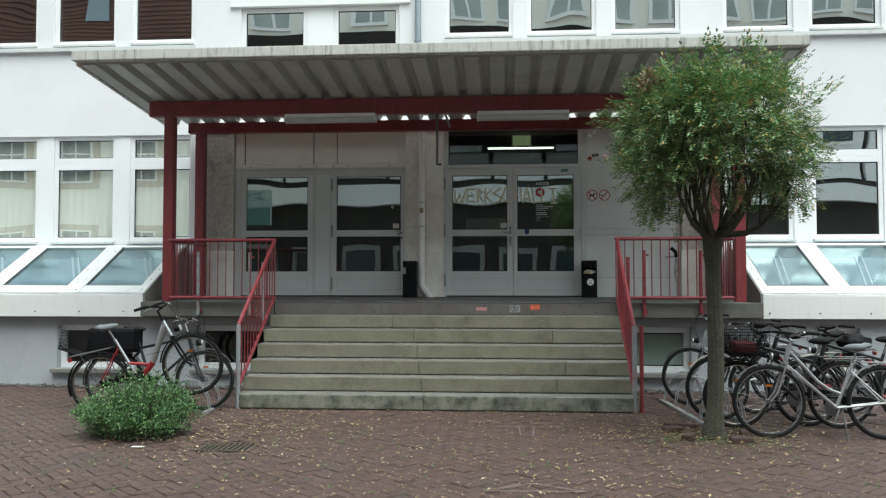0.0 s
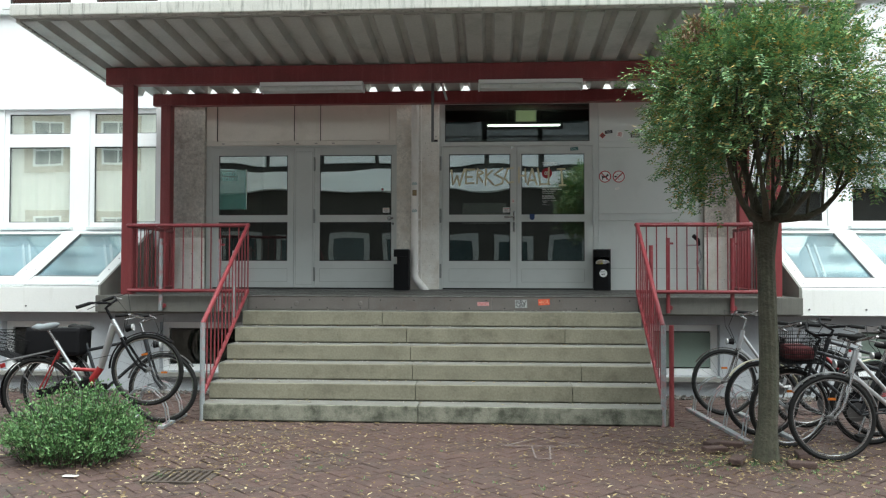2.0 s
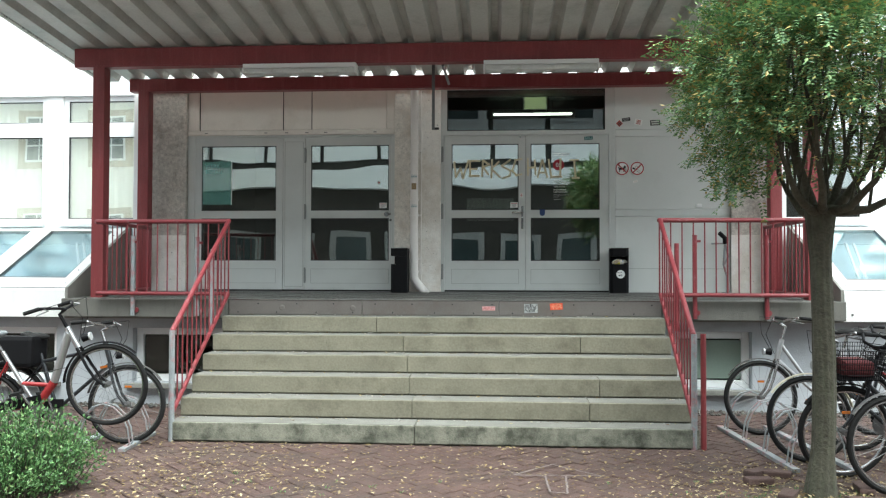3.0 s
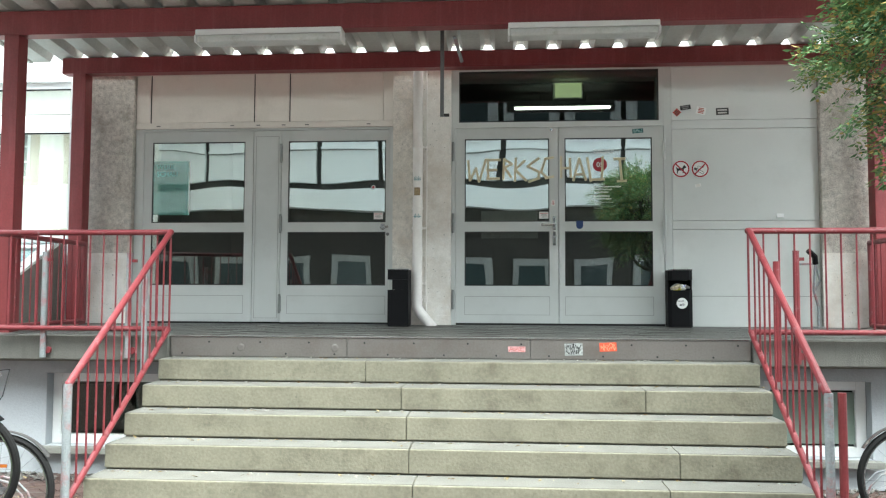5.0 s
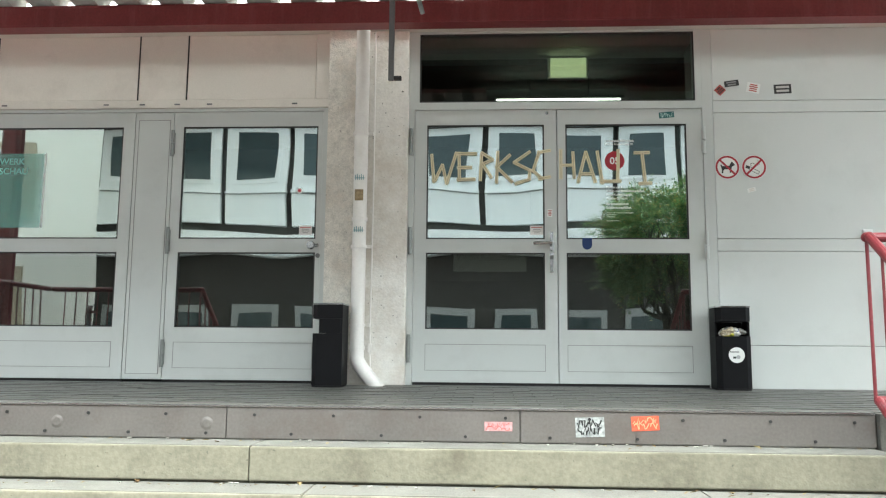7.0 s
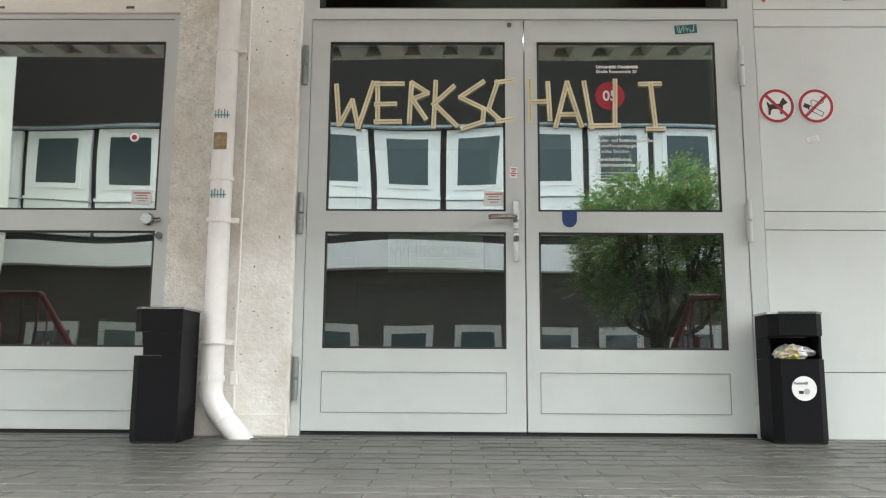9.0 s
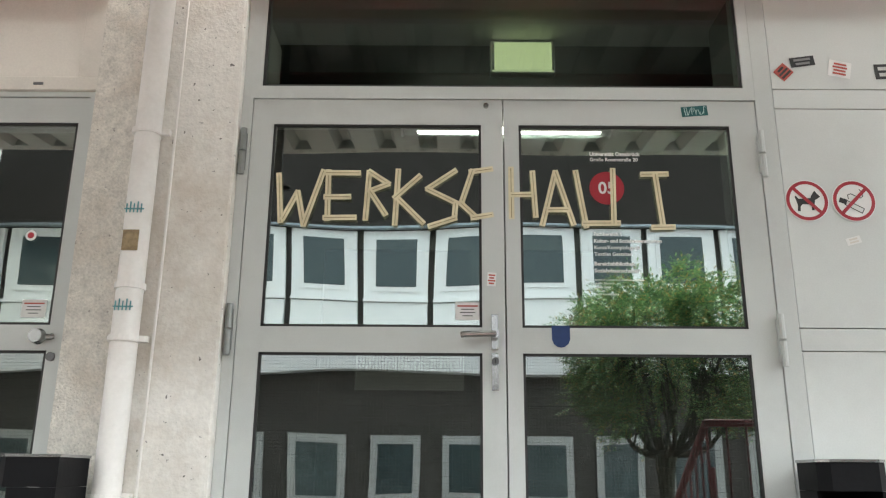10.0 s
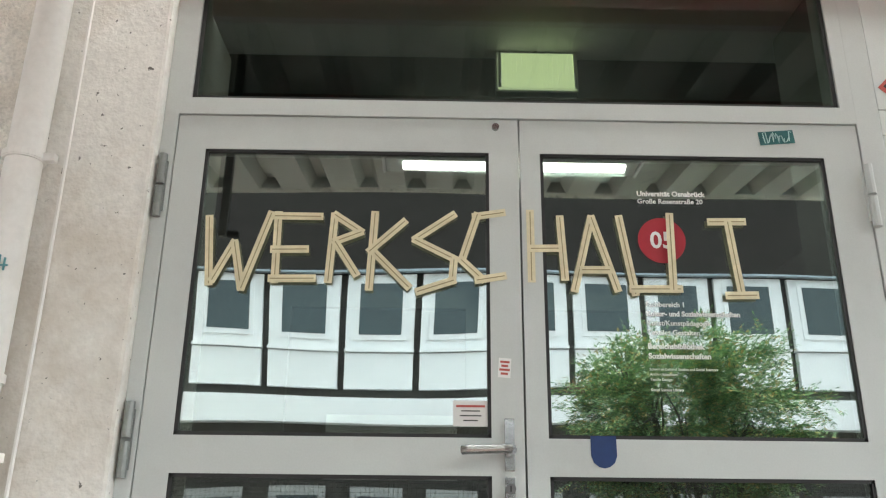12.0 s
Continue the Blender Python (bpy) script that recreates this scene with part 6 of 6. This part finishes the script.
bicycle("dark bicycle with wire basket and black bag", (-4.27, 9.0, 0.0), 3, 0, -4, FRAME_BLACK, None, None, DARKSTEEL, RUBBER, "rear", low_step=False, stand=False, drop=0.02)
bicycle("silver step-through bicycle with a grey saddle, on its kickstand", (3.84, 7.86, 0.0), 180, 0, 4, SILVER, None, None, SILVER, SEAT_GREY, stand=True, twin=True, drop=0.09)
bicycle("black city bicycle with a front basket leaning in the rack", (3.66, 8.43, 0.0), 184, 0, -5, FRAME_BLACK, None, None, RUBBER, RUBBER, "front", low_step=False, stand=False, drop=0.06, bar_mat=BLACK)
bicycle("black bicycle with cream mudguards in the rack", (3.60, 8.88, 0.0), 184, 0, 3, FRAME_BLACK, None, None, GUARD_CREAM, RUBBER, low_step=True, stand=False, drop=0.05)
bicycle("old silver bicycle in the rack by the basement window", (3.56, 9.95, 0.0), 184, 0, 3, SILVER, None, None, CHROME, RUBBER, low_step=True, stand=False, drop=0.0)
bicycle("black bicycle with a rack, parked behind the silver one", (4.44, 8.55, 0.0), 181, 0, 4, FRAME_BLACK, FRAME_BLACK, FRAME_RED, RUBBER, RUBBER, low_step=False, stand=False, drop=0.06, bar_mat=BLACK, pack=True)
bicycle("dark bicycle tangled among others by the wall", (4.15, 9.4, 0.0), 187, 0, -4, FRAME_BLACK, FRAME_RED, None, RUBBER, RUBBER, low_step=False, stand=False, drop=0.06, bar_mat=BLACK, pack=True)


def bike_rack(at, heading, n, gap):
    t = thing("bike_rack", "low galvanised steel bicycle rack with wheel hoops", "bike rack", (0, 0, 0), "bike racks")
    part("ground_rail", box(-0.03, 0.03, -0.15, gap * (n - 1) + 0.15, 0.0, 0.03, 0.003), GALV, t)
    part("ground_rail", box(0.42, 0.48, -0.15, gap * (n - 1) + 0.15, 0.0, 0.03, 0.003), GALV, t)
    for i in range(n):
        for s in (-0.035, 0.035):
            y = gap * i + s
            part("hoop", tube([(0.45, y, 0.02)] + [(0.24 + 0.23 * math.cos(a), y, 0.05 + 0.33 * math.sin(a)) for a in (math.pi * k / 8 for k in range(9))] + [(0.0, y, 0.02)], 0.007, 6), GALV, t)
    t.matrix_basis = pose(*at, 0, 0, heading)
    return t


bike_rack((-3.55, 8.86, 0), 3, 2, 0.4)
bike_rack((2.30, 8.62, 0), 4, 4, 0.46)

# ---- things on the paving ----
gr = thing("drain_grate", "rusty cast iron drain grate with slanted slots", "drain grate", (-2.2, 7.05, 0))
IRON = mat("rusty cast iron", (0.075, 0.06, 0.05), 0.8, 0.3, var=0.3, scale=20, bump=0.4)
GX0, GX1, GY0, GY1 = -2.46, -1.97, 6.88, 7.24
m = bmesh.new()
for p in ((GX0, GX1, GY0, GY0 + 0.03), (GX0, GX1, GY1 - 0.03, GY1), (GX0, GX0 + 0.03, GY0 + 0.03, GY1 - 0.03), (GX1 - 0.03, GX1, GY0 + 0.03, GY1 - 0.03)):
    box(p[0], p[1], p[2], p[3], -0.02, 0.006, bm=m)
part("frame", m, IRON, gr)
part("pit", box(GX0 + 0.03, GX1 - 0.03, GY0 + 0.03, GY1 - 0.03, -0.05, -0.028), INK, gr)
for i in range(9):
    x = GX0 + 0.045 + i * 0.049
    part("slat", box(x, x + 0.024, GY0 + 0.03, GY1 - 0.03, -0.026, 0.004, 0.004), IRON, gr)

CHALK = mat("faded pink chalk", (0.17, 0.145, 0.14), 0.95, var=0.35, scale=40, bump=0.2)


def chalk(label, at, strokes):
    t = thing("chalk_mark", label, "chalk drawing", (*at, 0))
    for x0, y0, x1, y1 in strokes:
        a, b = Vector((at[0] + x0, at[1] + y0, 0.0165)), Vector((at[0] + x1, at[1] + y1, 0.0165))
        n = (b - a).cross(Vector((0, 0, 1))).normalized() * 0.007
        m = bmesh.new()
        k = 8
        prev = None
        for i in range(k + 1):
            c = a.lerp(b, i / k) + n * random.uniform(-0.5, 0.5)
            cur = (m.verts.new(c + n), m.verts.new(c - n))
            if prev:
                m.faces.new((prev[0], prev[1], cur[1], cur[0]))
            prev = cur
        part("chalk_line", m, CHALK, t)


random.seed(21)
chalk("faded chalk arrow drawn on the bricks", (0.47, 8.0), [(-0.30, 0.18, 0.0, 0.52), (0.0, 0.52, 0.34, 0.2), (-0.30, 0.18, 0.34, 0.2), (-0.07, 0.17, -0.06, -0.25), (0.08, 0.17, 0.06, -0.28), (-0.06, -0.25, 0.06, -0.28)])
chalk("faded chalk arrow drawn on the bricks", (0.45, 5.6), [(-0.35, 0.08, 0.0, 0.3), (0.0, 0.3, 0.38, 0.1), (-0.35, 0.08, 0.38, 0.1)])

# tree pit stones
for i, (x, y, a) in enumerate(((1.92, 8.12, 10), (2.0, 7.75, 60), (2.45, 7.63, -8), (2.58, 7.95, 80), (1.98, 8.35, 35), (2.12, 8.33, -20))):
    t = thing("pit_stone", "loose reddish edging stone at the foot of the tree", "stone", (0, 0, 0), "stones at the tree pit")
    m = box(-0.1, 0.1, -0.05, 0.05, 0.0, 0.05, 0.012)
    for v in m.verts:
        v.co += 0.012 * Vector((noise.noise(v.co * 9 + Vector((i, 0, 0))), noise.noise(v.co * 9 + Vector((0, i, 0))), 0))
    part("stone", m, BRICK, t)
    t.matrix_basis = pose(x, y, 0.0, 0, 0, a)
t = thing("flat_litter", "flat scrap of white paper on the paving", "litter", (-3.02, 6.98, 0.007))
part("scrap", box(-3.08, -2.97, 6.96, 7.0, 0.007, 0.012, 0.002), WHITE, t)

# fallen leaves and blossom crumbs
r = random.Random(31)
CR = leaf_mat("fallen crumbs", (0.14, 0.10, 0.05), (0.30, 0.24, 0.12), (0.52, 0.46, 0.28), (0.12, 0.08, 0.04), 0.2)
lit = tagged(new("fallen_leaves"), "fallen yellow leaflets and crumbs on paving and steps", "fallen leaves", kind="stuff")
L = Leaves()
for i in range(10500):
    q = r.random()
    if q < 0.55:
        x, y = r.gauss(0.0, 2.4), r.uniform(5.4, 9.1)
    elif q < 0.75:
        x, y = r.gauss(2.2, 0.55), r.gauss(8.0, 0.5)
    elif q < 0.9:
        x, y = r.gauss(-2.3, 0.6), r.gauss(8.0, 0.7)
    else:
        x, y = r.uniform(-6, 6), r.uniform(9.0, 11.0)
    if -2.9 < x < 1.8 and y > 9.15:
        k = r.randint(0, 5)
        y = 9.172 + TREAD * k + TREAD * (1 - abs(r.gauss(0, 0.2))) - 0.01
        z = RISE * (k + 1) + 0.002
        if y > 10.8:
            continue
    elif y > 11.05:
        continue
    else:
        z = 0.015
    a = r.uniform(0, 6.3)
    w = Vector((math.cos(a), math.sin(a), r.uniform(0.0, 0.35))).normalized()
    s = r.choice((0.012, 0.016, 0.02, 0.026, 0.034, 0.046)) * r.uniform(0.8, 1.2)
    L.add(Vector((x, y, z)), w, Vector((-w.y, w.x, r.uniform(-0.2, 0.2))).normalized(), s, s * 0.5)
L.done("leaflets", CR, lit)
tufts = tagged(new("weeds"), "small weeds and grass in the brick joints", "weeds", kind="stuff")
L = Leaves()
for i in range(420):
    x, y = (r.uniform(-7, 7), r.uniform(5.4, 8.2)) if r.random() < 0.75 else (r.gauss(2.2, 0.4), r.gauss(7.7, 0.15))
    for k in range(6):
        w = Vector((r.uniform(-1, 1), r.uniform(-1, 1), r.uniform(0.4, 1.4))).normalized()
        L.add(Vector((x + r.gauss(0, 0.012), y + r.gauss(0, 0.012), 0.003)), w, w.cross(rnd_dir(r)).normalized(), r.uniform(0.012, 0.035), 0.006)
L.done("tufts", BUSH_LEAF, tufts)

# gravel strip at the foot of the plinth
r = random.Random(44)
vs, fs = [], []
for i in range(1500):
    x = r.uniform(-9.4, -3.0) if i % 2 else r.uniform(1.9, 8.4)
    c0, q = Vector((x, r.uniform(10.80, 11.06), 0.012)), r.uniform(0.010, 0.026)
    k0 = len(vs)
    vs += [c0 + q * Vector(d) * r.uniform(0.7, 1.2) for d in ((1, 0, 0), (0, 1, 0), (-1, 0, 0), (0, -1, 0), (0, 0, 0.8), (0, 0, -0.8))]
    fs += [(k0 + a, k0 + b, k0 + 4) for a, b in ((0, 1), (1, 2), (2, 3), (3, 0))] + [(k0 + b, k0 + a, k0 + 5) for a, b in ((0, 1), (1, 2), (2, 3), (3, 0))]
me = bpy.data.meshes.new("gravel")
me.from_pydata(vs, [], fs)
me.materials.append(mat("grey gravel", (0.12, 0.115, 0.105), 0.9, var=0.2, per=0.45, bump=0.3))
tagged(new("gravel", me), "strip of grey gravel along the basement wall", "gravel", kind="stuff")

butts = tagged(new("cigarette_ends"), "white cigarette ends lying along the backs of the steps", "litter", kind="stuff")
r = random.Random(52)
m = bmesh.new()
for i in range(90):
    k = r.randint(0, 5)
    y = min(9.172 + TREAD * (k + 1) - abs(r.gauss(0, 0.035)) - 0.008, 10.80)
    x, a, q = r.uniform(SX0 + 0.05, SX1 - 0.05), r.uniform(0, 3.1), r.uniform(0.006, 0.014)
    z = RISE * (k + 1) + 0.007
    tube([(x - math.cos(a) * q, y - math.sin(a) * q * 0.6, z), (x + math.cos(a) * q, y + math.sin(a) * q * 0.6, z)], 0.003, 5, m)
part("ends", m, mat("grey white paper", (0.45, 0.43, 0.39)), butts)

# ---- pavers of the landing ----


def block_mesh(name, lx, ly, h, material, bevel=0.003):
    m = box(-lx / 2, lx / 2, -ly / 2, ly / 2, -h, 0)
    top = [e for e in m.edges if all(v.co.z > -1e-5 for v in e.verts)]
    bmesh.ops.bevel(m, geom=top, offset=bevel, segments=1, affect="EDGES")
    bmesh.ops.delete(m, geom=[f for f in m.faces if f.normal.z < -0.9], context="FACES")
    me = bpy.data.meshes.new(name)
    m.to_mesh(me)
    m.free()
    me.materials.append(material)
    return me


def joined(name, me, places, material, parent):
    """The rest of a paved field, one mesh of many separate blocks."""
    src = [tuple(v.co) for v in me.vertices]
    faces = [tuple(p.vertices) for p in me.polygons]
    vs, fs = [], []
    for x, y, z, a in places:
        c, s, o = math.cos(a), math.sin(a), len(vs)
        vs += [(x + c * vx - s * vy, y + s * vx + c * vy, z + vz) for vx, vy, vz in src]
        fs += [tuple(i + o for i in f) for f in faces]
    out = bpy.data.meshes.new(name)
    out.from_pydata(vs, [], fs)
    out.materials.append(material)
    ob = new(name, out)
    ob.parent = parent
    return tagged(ob, kind="stuff")


def landing_z(y):
    return LZ + (GZ - 0.02 - LZ) * (y - 10.83) / (FY - 10.83)


lf = tagged(part("floor_pavers_bed", prism([(-4.78, 0.0), (3.65, 0.0), (3.65, 0.001), (-4.78, 0.001)], 0, 1), JOINT), "dark mortar bed of the landing pavers", "floor", kind="structure")
for v in lf.data.vertices:
    y = 10.935 if v.co.y < 0.5 else FY - 0.03
    v.co = Vector((v.co.x, y, landing_z(y) - 0.0035 + v.co.z))
tile = block_mesh("paver", 0.238, 0.114, 0.02, TILE, 0.002)
near, far = [], []
random.seed(8)
row, y = 0, 10.935 + 0.06
while y < FY - 0.03:
    x = -4.66 + (0.12 if row % 2 else 0.0)
    while x < 3.55:
        (near if -1.35 < x < 1.95 and y > 11.25 else far).append((x, y, landing_z(y) + random.uniform(-0.0015, 0.0015), 0.0))
        x += 0.242
    y += 0.118
    row += 1
for x, y, z, a in near:
    ob = new("paver", tile)
    ob.location, ob.parent = (x, y, z), lf
joined("pavers", tile, far, TILE, lf)

# ---- herringbone brick paving ----
pv = bmesh.new()
bmesh.ops.create_grid(pv, x_segments=1, y_segments=1, size=1, matrix=Matrix.Translation((0, 4.0, -0.012)) @ Matrix.Diagonal((14, 8, 1, 1)))
pave = tagged(part("pavement", pv, SAND), "red brown herringbone brick paving, damp and littered", "pavement", kind="structure")
U = 0.092
brick = block_mesh("brick", 2 * U - 0.006, U - 0.006, 0.03, BRICK, 0.005)
near, far = [], []
rot = radians(45)
c, s = math.cos(rot), math.sin(rot)
random.seed(12)
N = 215
for j in range(-N, N):
    for i in range(-N, N):
        k = (i - j) % 4
        if k == 0:
            u, v, turn = (i + 1) * U, (j + 0.5) * U, 0.0
        elif k == 3:
            u, v, turn = (i + 0.5) * U, (j + 1) * U, math.pi / 2
        else:
            continue
        x, y = c * u - s * v, 7.5 + s * u + c * v
        if not (-13.9 < x < 13.9 and -3.9 < y < 11.05):
            continue
        if SX0 - 0.05 < x < SX1 + 0.05 and y > 9.25:
            continue
        if GX0 - 0.05 < x < GX1 + 0.05 and GY0 - 0.05 < y < GY1 + 0.05:
            continue
        if (x - 2.25) ** 2 + (y - 7.86) ** 2 < 0.36 ** 2:
            continue
        z = random.uniform(-0.004, 0.004) + 0.006 * noise.noise(Vector((x * 0.8, y * 0.8, 0)))
        place = (x, y, z, rot + turn + random.uniform(-0.02, 0.02))
        (near if -1.6 < x < 1.9 and 5.6 < y < 6.6 and len(near) < 300 else far).append(place)
for x, y, z, a in near:
    ob = new("brick", brick)
    ob.location, ob.rotation_euler, ob.parent = (x, y, z), (0, 0, a), pave
joined("bricks", brick, far, BRICK, pave)
